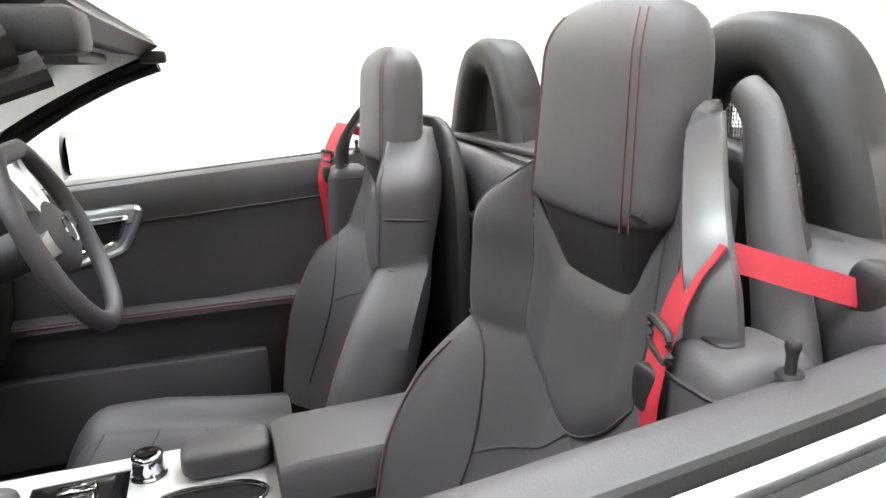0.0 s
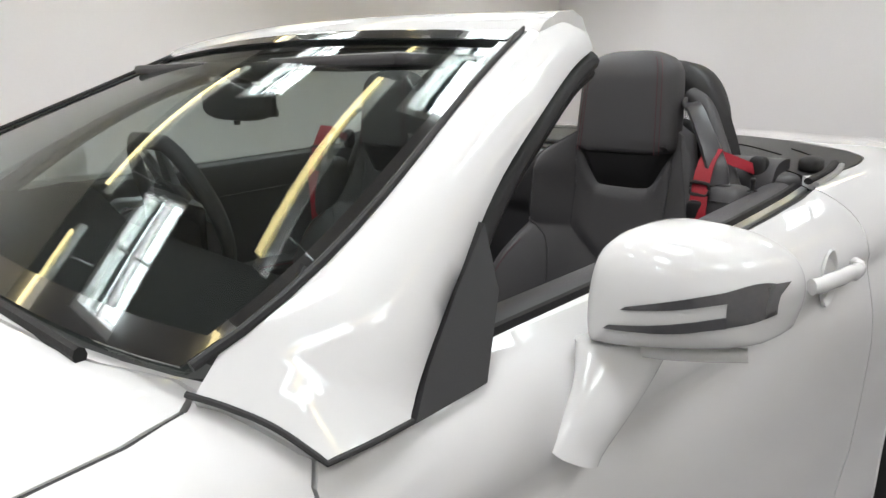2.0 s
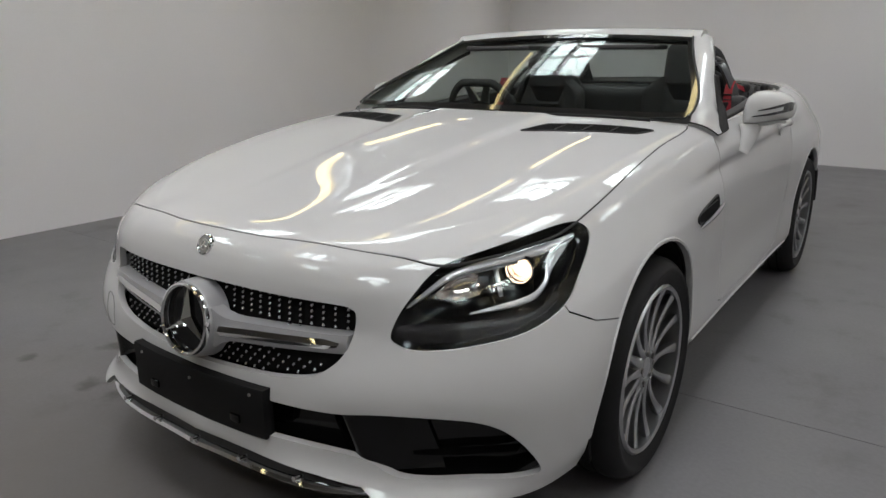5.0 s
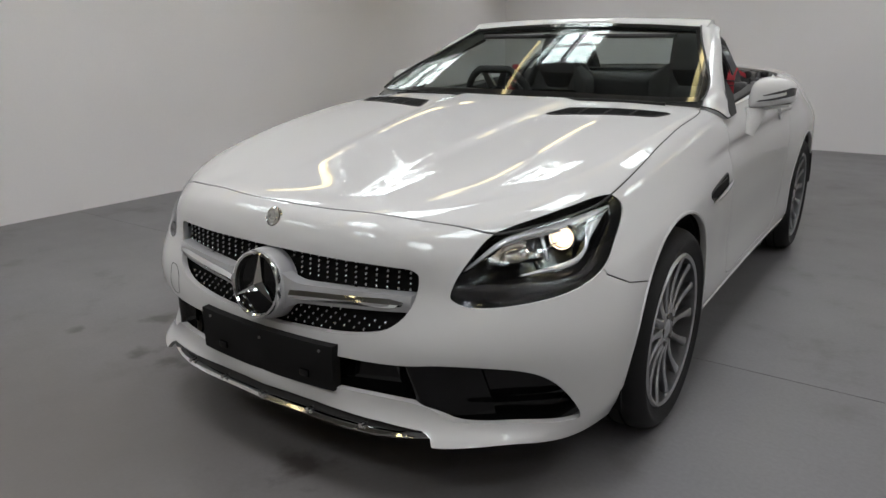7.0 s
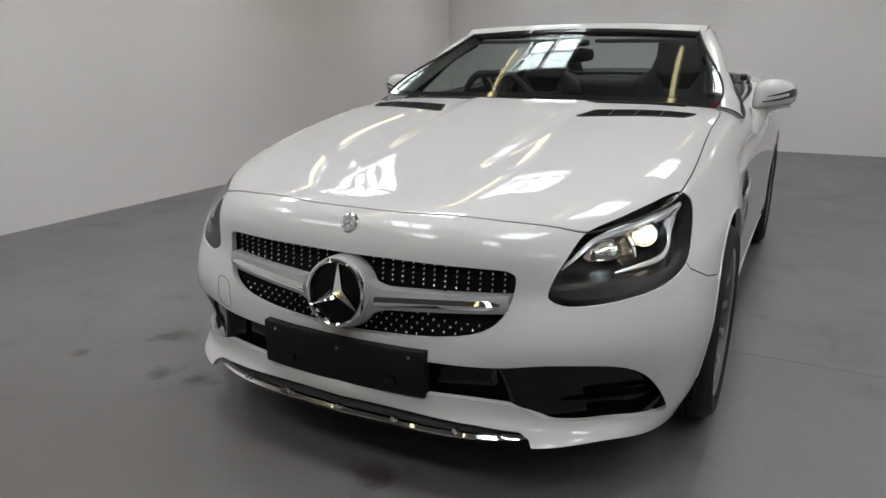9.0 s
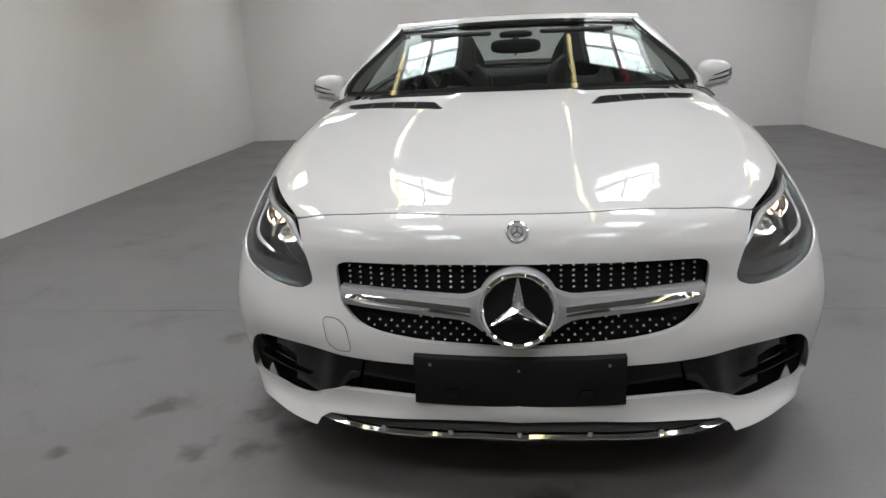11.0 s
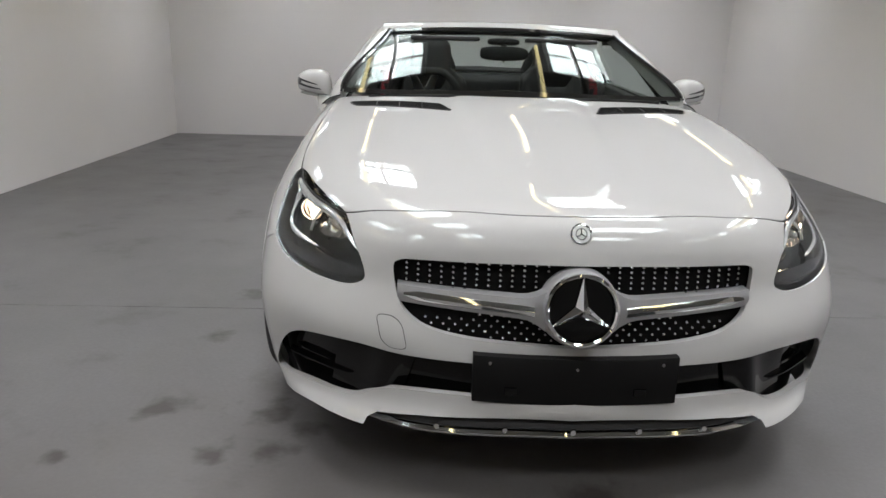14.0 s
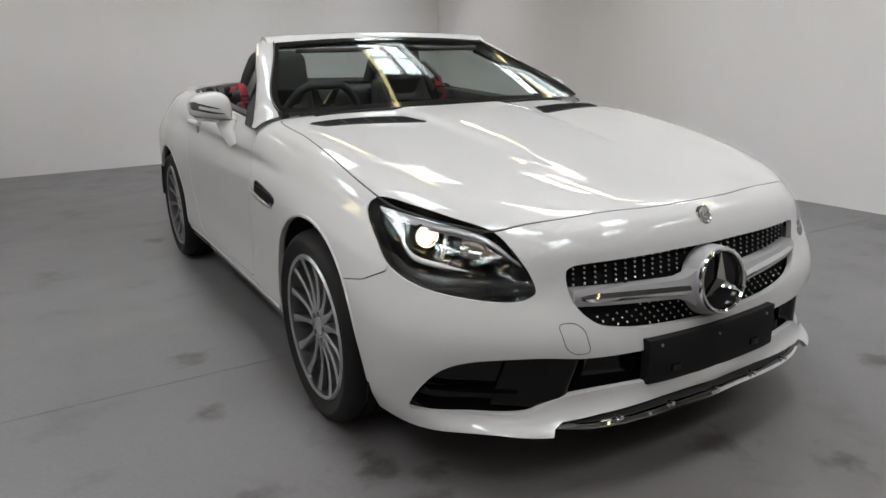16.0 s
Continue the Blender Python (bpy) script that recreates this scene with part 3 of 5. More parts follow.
# dark rear deck behind the seats, with the folded roof under it
DECK = cr([(0, 2.78), (.35, 2.78), (.66, 2.77), (.71, 2.72), (.745, 2.9), (.735, 3.1), (.68, 3.19), (.4, 3.24), (0, 3.26)], 4)
deck_me = boolean(cut, to_mesh(prism_bm(mirrored(DECK[1:-1]), .5, Matrix.Translation((0, 0, 1.2)))), "INTERSECT")
cut = boolean(cut, to_mesh(prism_bm(mirrored([(q[0] * 1.004, q[1] + .003) for q in DECK[1:-1]]), .5, Matrix.Translation((0, 0, 1.2)))), "DIFFERENCE")
panel("rear_deck", deck_me, "dark grained rear deck panel", PLASTIC)
# front bumper in front of the wing seam
BUMP = [(-.3, .1), (.6, .1), (.6, .56), (.47, .585), (.40, .62), (.3, .9), (-.3, .9)]
bumper = boolean(cut, to_mesh(prism_bm(BUMP, 1.2, SIDE)), "INTERSECT")
bigb = [(q[0] + (.003 if q[0] > 0 else 0), q[1] + .003) for q in BUMP]
rest = boolean(cut, to_mesh(prism_bm(bigb, 1.2, SIDE)), "DIFFERENCE")
NOTCH = [(0, .2545), (.2, .2535), (.4, .246), (.505, .236), (.532, .222), (.553, .188), (.556, .1), (0, .1)]
bumper = boolean(bumper, to_mesh(prism_bm(mirrored(NOTCH[1:-1]), .3, FRONT)), "DIFFERENCE")
panel("front_bumper", bumper)
panel("body", rest)
# dark inner bodies behind the openings
for sx in (-1, 1):
    for wy in WHEEL_Y:
        arc = np.linspace(-.35, math.pi + .35, 40)
        rows = [[(sx * x, wy + r * math.cos(a), WHEEL_Z + .005 + r * math.sin(a)) for x, r in ((.868, ARCH_R + .002), (.6, ARCH_R + .002), (.6, .1), (.59, .1), (.59, ARCH_R + .012), (.868, ARCH_R + .012))] for a in arc]
        rows = [r for r in rows if r[0][2] > .2]
        part("arch_liner", grid_bm(rows, close_v=True, cap=True), LINER, car)
# ---- the car: wheels ----


def ycyl(x, y, z, sx=1):
    """Local z points outwards to the side sx."""
    return Matrix.Translation((x, y, z)) @ Matrix.Rotation(radians(90 * sx), 4, "Y")


def build_wheel():
    """A tyre, a rim with fourteen slim spokes, a hub, five bolts, and a brake disc behind; local z points outwards."""
    root = new("wheel")
    root.parent = car
    R, r, w = WHEEL_R, .243, .112
    part("tyre", lathe_bm(cr([(r, -w + .01), (r + .03, -w), (R - .03, -w - .004), (R - .004, -w * .72), (R, 0), (R - .004, w * .72), (R - .03, w + .004), (r + .03, w), (r, w - .01)], 4), None, 72), RUBBER, root)
    for k in (-.045, 0, .045):
        part("tread_groove", lathe_bm([(R + .0012, k - .004), (R + .0012, k + .004), (R - .006, k + .004), (R - .006, k - .004)], None, 60), LINER, root)
    part("rim", lathe_bm([(r + .004, w - .012), (r - .004, w - .002), (r - .014, w - .006), (r - .012, w - .02), (r - .016, -.06), (r - .018, -w + .01), (r + .002, -w + .012), (r - .004, -.06), (r - .002, w - .03)], None, 72), ALLOY, root)
    spoke = None
    for i in range(14):
        if spoke is None:
            rows = []
            for t in np.linspace(0, 1, 9):
                rad = .052 + (r - .008 - .052) * t
                half = .0085 + .0065 * (2 * abs(t - .45)) ** 2.4
                z = .088 - .010 * math.sin(t * math.pi) + .012 * t
                dep = .035 - .012 * t
                rows.append([(rad, -half, z - .004), (rad, -half * .55, z), (rad, half * .55, z), (rad, half, z - .004), (rad, half * .8, z - dep), (rad, -half * .8, z - dep)])
            bm = grid_bm(rows, close_v=True, cap=True)
            spoke = part("spoke", bm, ALLOY, root, "", 40)
        else:
            ob = new("spoke", spoke.data)
            ob.parent = root
            ob.rotation_euler = (0, 0, 2 * math.pi * i / 14)
    part("hub", lathe_bm([(.001, .075), (.03, .078), (.034, .084), (.062, .086), (.066, .08), (.066, .04), (.001, .04)], None, 40, False), ALLOY, root)
    part("centre_cap", lathe_bm([(.0005, .09), (.02, .089), (.03, .085), (.03, .07), (.0005, .07)], None, 32, False), SILVER, root)
    bolt = None
    for i in range(5):
        a = 2 * math.pi * (i + .5) / 5
        if bolt is None:
            bolt = part("wheel_bolt", cyl_bm(.0085, .02, Matrix.Translation((0, 0, .08)), 6), STEEL, root)
        else:
            ob = new("wheel_bolt", bolt.data)
            ob.parent = root
            bolt = ob
        bolt.location = (.047 * math.cos(a), .047 * math.sin(a), .002)
    part("brake_disc", lathe_bm([(.06, .01), (.165, .01), (.165, .032), (.06, .032)], None, 48), STEEL, root)
    cal = [(.1 * math.cos(a), .1 * math.sin(a)) for a in np.linspace(-.5, .5, 8)] + [(.178 * math.cos(a), .178 * math.sin(a)) for a in np.linspace(.5, -.5, 8)]
    part("brake_caliper", prism_bm(cal, .025, Matrix.Translation((0, 0, .026))), STEEL, root)
    part("wheel_bowl", lathe_bm([(.001, .0), (r - .016, .0), (r - .016, .006), (.001, .006)], None, 40, False), LINER, root)
    return root


wheel = build_wheel()
wheel.matrix_basis = ycyl(HALF_TRACK, WHEEL_Y[0], WHEEL_Z, 1) @ Matrix.Rotation(.15, 4, "Z")
for sx, wy, turn in ((-1, WHEEL_Y[0], .4), (1, WHEEL_Y[1], .3), (-1, WHEEL_Y[1], .8)):
    copy_thing(wheel, ycyl(sx * HALF_TRACK, wy, WHEEL_Z, sx) @ Matrix.Rotation(turn, 4, "Z"))

# ---- the car: front ----


def inner_skin(depth, thick, box_, name, mat, label=""):
    """A layer of the body's own shape, set back inside it, within a box."""
    bm = bmesh.new()
    out = [bm.verts.new(p - skin_normals[i] * depth) for i, p in enumerate(skin_pts)]
    inn = [bm.verts.new(p - skin_normals[i] * (depth + thick)) for i, p in enumerate(skin_pts)]
    for f in skin_faces:
        bm.faces.new([out[i] for i in f]), bm.faces.new([inn[i] for i in reversed(f)])
    for e in skin.edges:
        if len(e.link_faces) == 1:
            a, b = e.verts[0].index, e.verts[1].index
            bm.faces.new((out[a], out[b], inn[b], inn[a]))
    bmesh.ops.recalc_face_normals(bm, faces=bm.faces)
    me = boolean(to_mesh(bm), to_mesh(box_), "INTERSECT")
    return part_of(name, me, mat, car, label, 40)


inner_skin(.075, .01, box_bm(-.62, .62, -.2, .34, .42, .68), "radiator_backing", LINER)
inner_skin(.05, .01, box_bm(-.845, .845, -.2, .42, .21, .43), "intake_backing", BLACK, "glossy black backing of the lower air intake")


def skin_ribbon(fx, fz, n, width, lift, depth=.012):
    """A bar that follows the nose: height fz(x), centred on the skin, width high, standing lift proud."""
    rows = []
    for t in np.linspace(0, 1, n):
        x, z = fx(t), fz(t)
        p = on_skin(x, z)
        w = width(t) if callable(width) else width
        y = p.y - (lift(t) if callable(lift) else lift)
        rows.append([(x, y + depth, z + w / 2), (x, y + .003, z + w / 2), (x, y, z + w * .3), (x, y - .004, z), (x, y, z - w * .3), (x, y + .003, z - w / 2), (x, y + depth, z - w / 2)])
    return grid_bm(rows, close_v=True, cap=True)


grille = new("grille")
grille.parent = car
STAR = Vector((0, -.012, .553))
# mesh of studs on a black lattice
lat = inner_skin(.03, .006, prism_bm(mirrored([(q[0] * .998, q[1]) for q in GRILLE[1:-1]]), .4, FRONT), "lattice", LINER, "black honeycomb backing")
lat.parent = grille


def inside(outline, x, z):
    c = False
    for i in range(len(outline)):
        a, b = outline[i], outline[i - 1]
        if (a[1] > z) != (b[1] > z) and x < (b[0] - a[0]) * (z - a[1]) / (b[1] - a[1]) + a[0]:
            c = not c
    return c


GR_POLY = mirrored([(q[0] * .978, .55 + (q[1] - .55) * .95) for q in GRILLE[1:-1]])
stud = None
for row in range(-8, 9):
    for col in range(-20, 21):
        if row < 0:
            x = .031 * (col + (.5 if row % 2 else 0))
            z = .5525 + row * .0142 - .012 * (1 - abs(x) / .47)
        else:
            x = .0305 * (col + .5)
            z = .5525 + row * .0135
        if not inside(GR_POLY, x, z) or math.hypot(x, z - STAR.z) < .108 or abs(z - (.5485 - .02 * (abs(x) / .45) + .012)) < .031:
            continue
        q = on_skin(x, z)
        if q is None:
            continue
        if stud is None:
            bm = bmesh.new()
            bmesh.ops.create_uvsphere(bm, u_segments=8, v_segments=5, radius=.0046, matrix=Matrix.Diagonal((1, 1.5, 1, 1)))
            stud = part("stud", bm, CHROME, grille)
        else:
            ob = new("stud", stud.data)
            ob.parent, stud = grille, ob
        nn = skin_normal(q)[0]
        stud.location = q - nn * .024
# twin blades either side of the emblem
for sx in (-1, 1):
    blade_z = lambda t: .545 + .016 * t
    part("blade", skin_ribbon(lambda t: sx * (.085 + .372 * t), blade_z, 18, lambda t: .056 - .012 * t + .05 * max(0, 1 - t * 6) ** 2, lambda t: .004 + .026 * (1 - t) ** 3, .04), SILVER_PAINT, grille, "satin silver grille blade")
    part("blade_insert", skin_ribbon(lambda t: sx * (.115 + .325 * t), blade_z, 18, lambda t: .025 * min(1, 6 * (1 - t) + .35), lambda t: .0095 + .024 * (1 - t) ** 3.3, .008), CHROME, grille, "chrome strip in the blade")
emb = Matrix.Translation(STAR) @ Matrix.Rotation(radians(90 - 9), 4, "X")
part("emblem_collar", lathe_bm(cr([(.102, -.05), (.1, -.025), (.097, -.006), (.0955, .003), (.09, .007), (.084, .004), (.084, -.03)], 3), emb, 64), SILVER_PAINT, grille)
part("emblem_ring", lathe_bm([(.0935, .006), (.0915, .016), (.086, .018), (.082, .014), (.081, .002), (.0935, .002)], emb, 64), CHROME, grille, "chrome ring")
part("emblem_disc", lathe_bm([(.0005, .0), (.083, .0), (.083, -.006), (.0005, -.006)], emb, 48, False), BLACK, grille, "gloss black disc")
for a in (90, 210, 330):
    m = emb @ Matrix.Rotation(radians(a), 4, "Z")
    bm = bmesh.new()
    v = [bm.verts.new(m @ Vector(q)) for q in ((.084, -.0012, .006), (.084, .0012, .006), (0.009, .0155, .004), (-.012, 0, .004), (0.009, -.0155, .004), (.084, 0, .011), (0, 0, .021))]
    for f in ((0, 5, 6, 4), (5, 1, 2, 6), (1, 0, 4, 3, 2), (0, 1, 5), (2, 3, 6), (3, 4, 6)):
        bm.faces.new([v[i] for i in f])
    bmesh.ops.recalc_face_normals(bm, faces=bm.faces)
    part("emblem_spoke", bm, CHROME, grille, "chrome tapered spoke", 5)


def on_normal(p, n):
    q = n.to_track_quat("Z", "Y").to_matrix().to_4x4()
    q.translation = p
    return q


bp = on_skin(0, .728)
bn = skin_normal(bp)[0]
bmat = on_normal(bp, (bn + Vector((0, -.5, 0))).normalized())
badge = new("badge")
badge.parent = car
part("badge_disc", lathe_bm([(.0005, .003), (.022, .003), (.022, -.003), (.0005, -.003)], bmat, 40, False), SILVER, badge, "silver disc of the small round badge")
part("badge_ring", lathe_bm([(.022, .003), (.0235, .005), (.027, .0035), (.0285, -.003), (.022, -.003)], bmat, 40), CHROME, badge)
part("badge_inner_ring", lathe_bm([(.0125, .003), (.013, .0042), (.0145, .0042), (.015, .003)], bmat, 32), CHROME, badge)
for a in (90, 210, 330):
    part("badge_spoke", box_bm(0, .0125, -.0013, .0013, .003, .0045), CHROME, badge).matrix_basis = bmat @ Matrix.Rotation(radians(a), 4, "Z")
# number plate holder, plain black
PLATE_BLACK = material("plate_holder_plastic", (0.0055, 0.0055, 0.0055), 0.6, spec=0.2, grain=0.2, scale=500, bump=0.1)
rows = []
for t in np.linspace(-1, 1, 25):
    x = .262 * t
    y = on_skin(x, .4).y - .022
    zc = .3595 + .006 * t * t
    rows.append([(x, y + .03, zc + .0635), (x, y + .002, zc + .0635), (x, y, zc + .06), (x, y, zc - .06), (x, y + .002, zc - .0635), (x, y + .03, zc - .0635)])
plate = part("plate_holder", grid_bm(rows, close_v=True, cap=True), PLATE_BLACK, car, "plain black number plate holder")
for sx in (-1, 1):
    part("clip", box_bm(sx * .165 - .016, sx * .165 + .016, on_skin(.165, .37).y - .0235, on_skin(.165, .37).y - .015, .325, .345, .002), BLACK, plate)
    part("screw", cyl_bm(.004, .006, Matrix.Translation((sx * .22, on_skin(.22, .4).y - .022, .41)) @ Matrix.Rotation(radians(90), 4, "X"), 12), STEEL, plate)
part("pin", cyl_bm(.0035, .008, Matrix.Translation((0, on_skin(0, .4).y - .022, .398)) @ Matrix.Rotation(radians(90), 4, "X"), 12), STEEL, plate)
# fins in the outer intakes
for sx in (-1, 1):
    rows = []
    for t in np.linspace(0, 1, 12):
        z = .412 - .15 * t
        row = []
        for s in np.linspace(0, 1, 16):
            x = .4 + .045 * t + (.215 - .02 * t) * s
            depth = .044 - .034 * math.exp(-((s - .32) / .2) ** 2) - .012 * t * math.exp(-((s - .5) / .3) ** 2)
            p = on_skin(x, z)
            row.append((sx * x, p.y + depth, z))
        rows.append(row)
    bm = grid_bm(rows)
    bmesh.ops.solidify(bm, geom=bm.faces[:], thickness=.003)
    part("air_deflector", bm, BLACK, car, "gloss black fin in the air intake", 60)
    for zz in (.3,):
        rows = []
        for t in np.linspace(0, 1, 10):
            x = .585 + (.195 - (zz - .29) * .5) * t
            p = on_skin(x, zz)
            rows.append([(sx * x, p.y + .03, zz + .002), (sx * x, p.y + .06, zz + .008), (sx * x, p.y + .06, zz + .002), (sx * x, p.y + .03, zz - .002)])
        part("intake_slat", grid_bm(rows, close_v=True, cap=True), BLACK, car)
# chrome strip under the lip, with five fixings
lip = new("front_lip_trim")
lip.parent = car
rows, rows2 = [], []
for t in np.linspace(-1, 1, 41):
    x = .528 * t
    z = .226 - .004 * t * t
    y = on_skin(x, .252).y + .002
    k = 1 - .6 * abs(t) ** 8
    rows.append([(x, y + .05, z + .02), (x, y + .016, z + .018 * k), (x, y - .002, z - .007), (x, y + .05, z - .007)])
    rows2.append([(x, y + .02, z + .001), (x, y - .01, z - .003), (x, y - .016, z - .011 * k), (x, y - .011, z - .019 * k), (x, y + .03, z - .015)])
part("recess", grid_bm(rows, close_v=True, cap=True), PLASTIC, lip, "dark grained strip")
part("blade", grid_bm(rows2, close_v=True, cap=True), CHROME, lip, "polished chrome blade")
for t in (-.722, -.36, 0, .36, .722):
    x = .485 * t
    part("fixing", cyl_bm(.0065, .036, Matrix.Translation((x, on_skin(x, .252).y, .226)) @ Matrix.Rotation(radians(80), 4, "X"), 16), CHROME, lip)
# tow-eye cover outline


def skin_loop(pts, radius, name, mat, label="", parent=None, lift=0.0):
    path = []
    for x, z in pts:
        p = on_skin(x, z)
        path.append(p + skin_normal(p)[0] * lift)
    return part(name, tube_bm(path, radius, 6, closed=True), mat, parent or car, label)


SEAM = material("panel_gap", (0.05, 0.05, 0.05), 0.8, grain=0.2)
skin_loop([(-.47 + .032 * math.copysign(abs(math.cos(a)) ** .7, math.cos(a)) - .018 * math.sin(a), .463 + .042 * math.copysign(abs(math.sin(a)) ** .6, math.sin(a))) for a in np.linspace(0, 2 * math.pi, 40, endpoint=False)], .0011, "towing_eye_cover", SEAM)

# ---- the car: headlights ----
GREY_LENS = material("smoked_lamp_plastic", (0.016, 0.0155, 0.017), 0.22, coat=0.25, grain=0.08, scale=160)
LAMP_GLOW = material("lit_headlight", (1.0, 0.8, 0.6), 0.3, emit=4.6)
REFLECTOR = material("warm_reflector", (0.72, 0.66, 0.6), 0.12, metal=1.0, grain=0.06, scale=200)
LENS = glass("projector_glass", (0.93, 0.9, 0.86), mixin=0.06, rim=0.5)
GUIDE = material("satin_light_guide", (0.66, 0.66, 0.67), 0.24, metal=0.55, coat=0.4, grain=0.05, scale=300)
thin = shell_mesh(.004)


def headlight(sx):
    root = new("headlight")
    root.parent = car
    m = lamp_plane(sx)
    inward = (m.to_3x3() @ Vector((0, 0, -1))).normalized()
    lens = boolean(thin, to_mesh(prism_bm(lamp_outline(sx, -.012), .3, m)), "INTERSECT")
    ob = panel("lens", lens, "clear headlight lens", CLEAR)
    ob.parent, ob.visible_shadow = root, False

    def lp(u, v, depth):
        """A place in the lamp: u from the grille outwards and back, v height, depth behind the lens."""
        w = m @ Vector((u, v, 0))
        hit = skin_tree.ray_cast(w - inward * .6, inward)[0]
        return (hit if hit else w) + inward * depth

    def band(upper, lower, depth, crown, name, mat, label="", n=6):
        """A bowed strip between two edges that runs along the lamp."""
        up, lo = cr(upper, n), cr(lower, n)
        rows = []
        for a, b in zip(up, lo):
            rows.append([lp(*(a + (b - a) * k), depth - crown * math.sin(math.pi * k)) for k in (0, .2, .5, .8, 1)])
        bm = grid_bm(rows)
        bmesh.ops.solidify(bm, geom=bm.faces[:], thickness=.003)
        return part(name, bm, mat, root, label, 50)
    # black surround just behind the lens, then the bowl
    rings = [[lp(*q, d) for q in lamp_outline(sx, g)] for g, d in ((-.004, .005), (-.06, .012), (-.14, .03), (-.24, .07), (-.7, .085))]
    bm = grid_bm(rings, close_v=True)
    bm.faces.new([v for v in list(bm.verts)[-len(LAMP_UV):]])
    bmesh.ops.recalc_face_normals(bm, faces=bm.faces)
    bmesh.ops.solidify(bm, geom=bm.faces[:], thickness=.002)
    part("surround", bm, BLACK, root, "glossy black inner surround")
    # light guide along the brow that hooks round the projector
    band([(-.234, .651), (-.163, .7), (-.106, .724), (-.021, .741), (.095, .756), (.2, .768)], [(-.231, .645), (-.16, .689), (-.107, .711), (-.023, .725), (.08, .735), (.192, .757)], .016, .006, "light_guide", GUIDE, "bright silver light guide along the brow")
    band([(.204, .766), (.152, .733), (.11, .703), (.092, .68), (.057, .655), (.016, .645), (-.037, .639), (-.103, .634)], [(.17, .757), (.112, .735), (.095, .705), (.083, .686), (.055, .668), (.016, .658), (-.037, .65), (-.1, .638)], .018, .005, "light_guide", GUIDE, "bright silver light guide under the lamps")
    band([(.115, .742), (.155, .755), (.195, .765)], [(.12, .738), (.157, .748), (.19, .758)], .011, .002, "light_guide_edge", CHROME)
    # shelf over the lamps and the dark housing between them
    band([(-.128, .703), (-.06, .722), (.03, .733)], [(-.135, .697), (-.055, .712), (.035, .722)], .03, .002, "shelf", SILVER)
    c = lp(.047, .705, .058)
    out = -inward
    fwd = (out * .35 + Vector((0, -.95, 0))).normalized()
    om = on_normal(c, fwd)
    part("projector_barrel", lathe_bm([(.036, -.04), (.0385, .004), (.037, .013), (.033, .015), (.0305, .008), (.029, -.03)], om, 40), BLACK, root)
    part("projector_ring", lathe_bm([(.0335, .012), (.0345, .0165), (.0315, .0175), (.03, .012)], om, 40), CHROME, root, "chrome ring")
    part("projector_lens", lathe_bm(cr([(.0008, .021), (.012, .0195), (.0225, .014), (.0295, .003)], 4), om, 32, False), LENS, root, "clear projector lens")
    part("lit_bulb", lathe_bm(cr([(.0008, .002), (.0095, .001), (.0165, -.004), (.0175, -.01)], 4), om, 28, False), LAMP_GLOW, root, "lit warm white lamp")
    part("projector_bowl", lathe_bm(cr([(.0178, -.009), (.024, -.004), (.0295, .004)], 3), om, 32, False), REFLECTOR, root)
    # high-beam reflector on the grille side
    band([(-.166, .672), (-.131, .698), (-.1, .712), (-.064, .711)], [(-.158, .661), (-.125, .66), (-.098, .661), (-.07, .668)], .03, -.02, "reflector", REFLECTOR, "warm silver reflector bowl")
    c2 = lp(-.075, .682, .045)
    om2 = on_normal(c2, fwd)
    part("bulb_cap", lathe_bm(cr([(.0008, .02), (.008, .017), (.0115, .004), (.011, -.02)], 3), om2, 20, False), CHROME, root)
    band([(-.066, .71), (-.03, .712), (.004, .714)], [(-.07, .664), (-.035, .662), (-.002, .668)], .062, -.008, "divider", GREY_LENS, "dark plate between the lamps")
    part("divider_post", tube_bm([lp(-.018, .72, .045), lp(-.024, .69, .03), lp(-.02, .66, .04)], .0055, 10, .7), SILVER, root)
    part("divider_shelf", tube_bm([lp(-.05, .683, .03), lp(-.02, .69, .026), lp(.012, .7, .03)], .0035, 8, .6), CHROME, root)
    # smoked turn signal along the bottom
    band([(-.262, .606), (-.216, .612), (-.111, .619), (-.024, .62), (.054, .636), (.11, .665)], [(-.26, .584), (-.21, .574), (-.116, .581), (-.02, .594), (.045, .612), (.115, .645)], .014, .005, "turn_signal", GREY_LENS, "smoked turn signal strip")
    prism = None
    for k in range(7):
        if prism is None:
            prism = part("prism", box_bm(-.004, .004, -.006, .006, -.002, .002, .001), CLEAR, root)
        else:
            ob = new("prism", prism.data)
            ob.parent, prism = root, ob
        prism.matrix_basis = Matrix.Translation(lp(-.235 + .012 * k, .6, .007)) @ m.to_3x3().to_4x4()
    lamp = bpy.data.lights.new("headlight_bulb", "SPOT")
    lamp.energy, lamp.spot_size, lamp.color, lamp.shadow_soft_size = 4, radians(70), (1, .8, .55), .03
    lo = new("headlight_bulb", lamp)
    lo.matrix_basis = look(c + fwd * .035, c + fwd * 2)
    return root


for sx in (-1, 1):
    headlight(sx)

# ---- the car: bonnet and flank vents ----


def top_at(x, y, lift=0.0):
    p = from_above(x, y)
    return p + skin_normal(p)[0] * lift


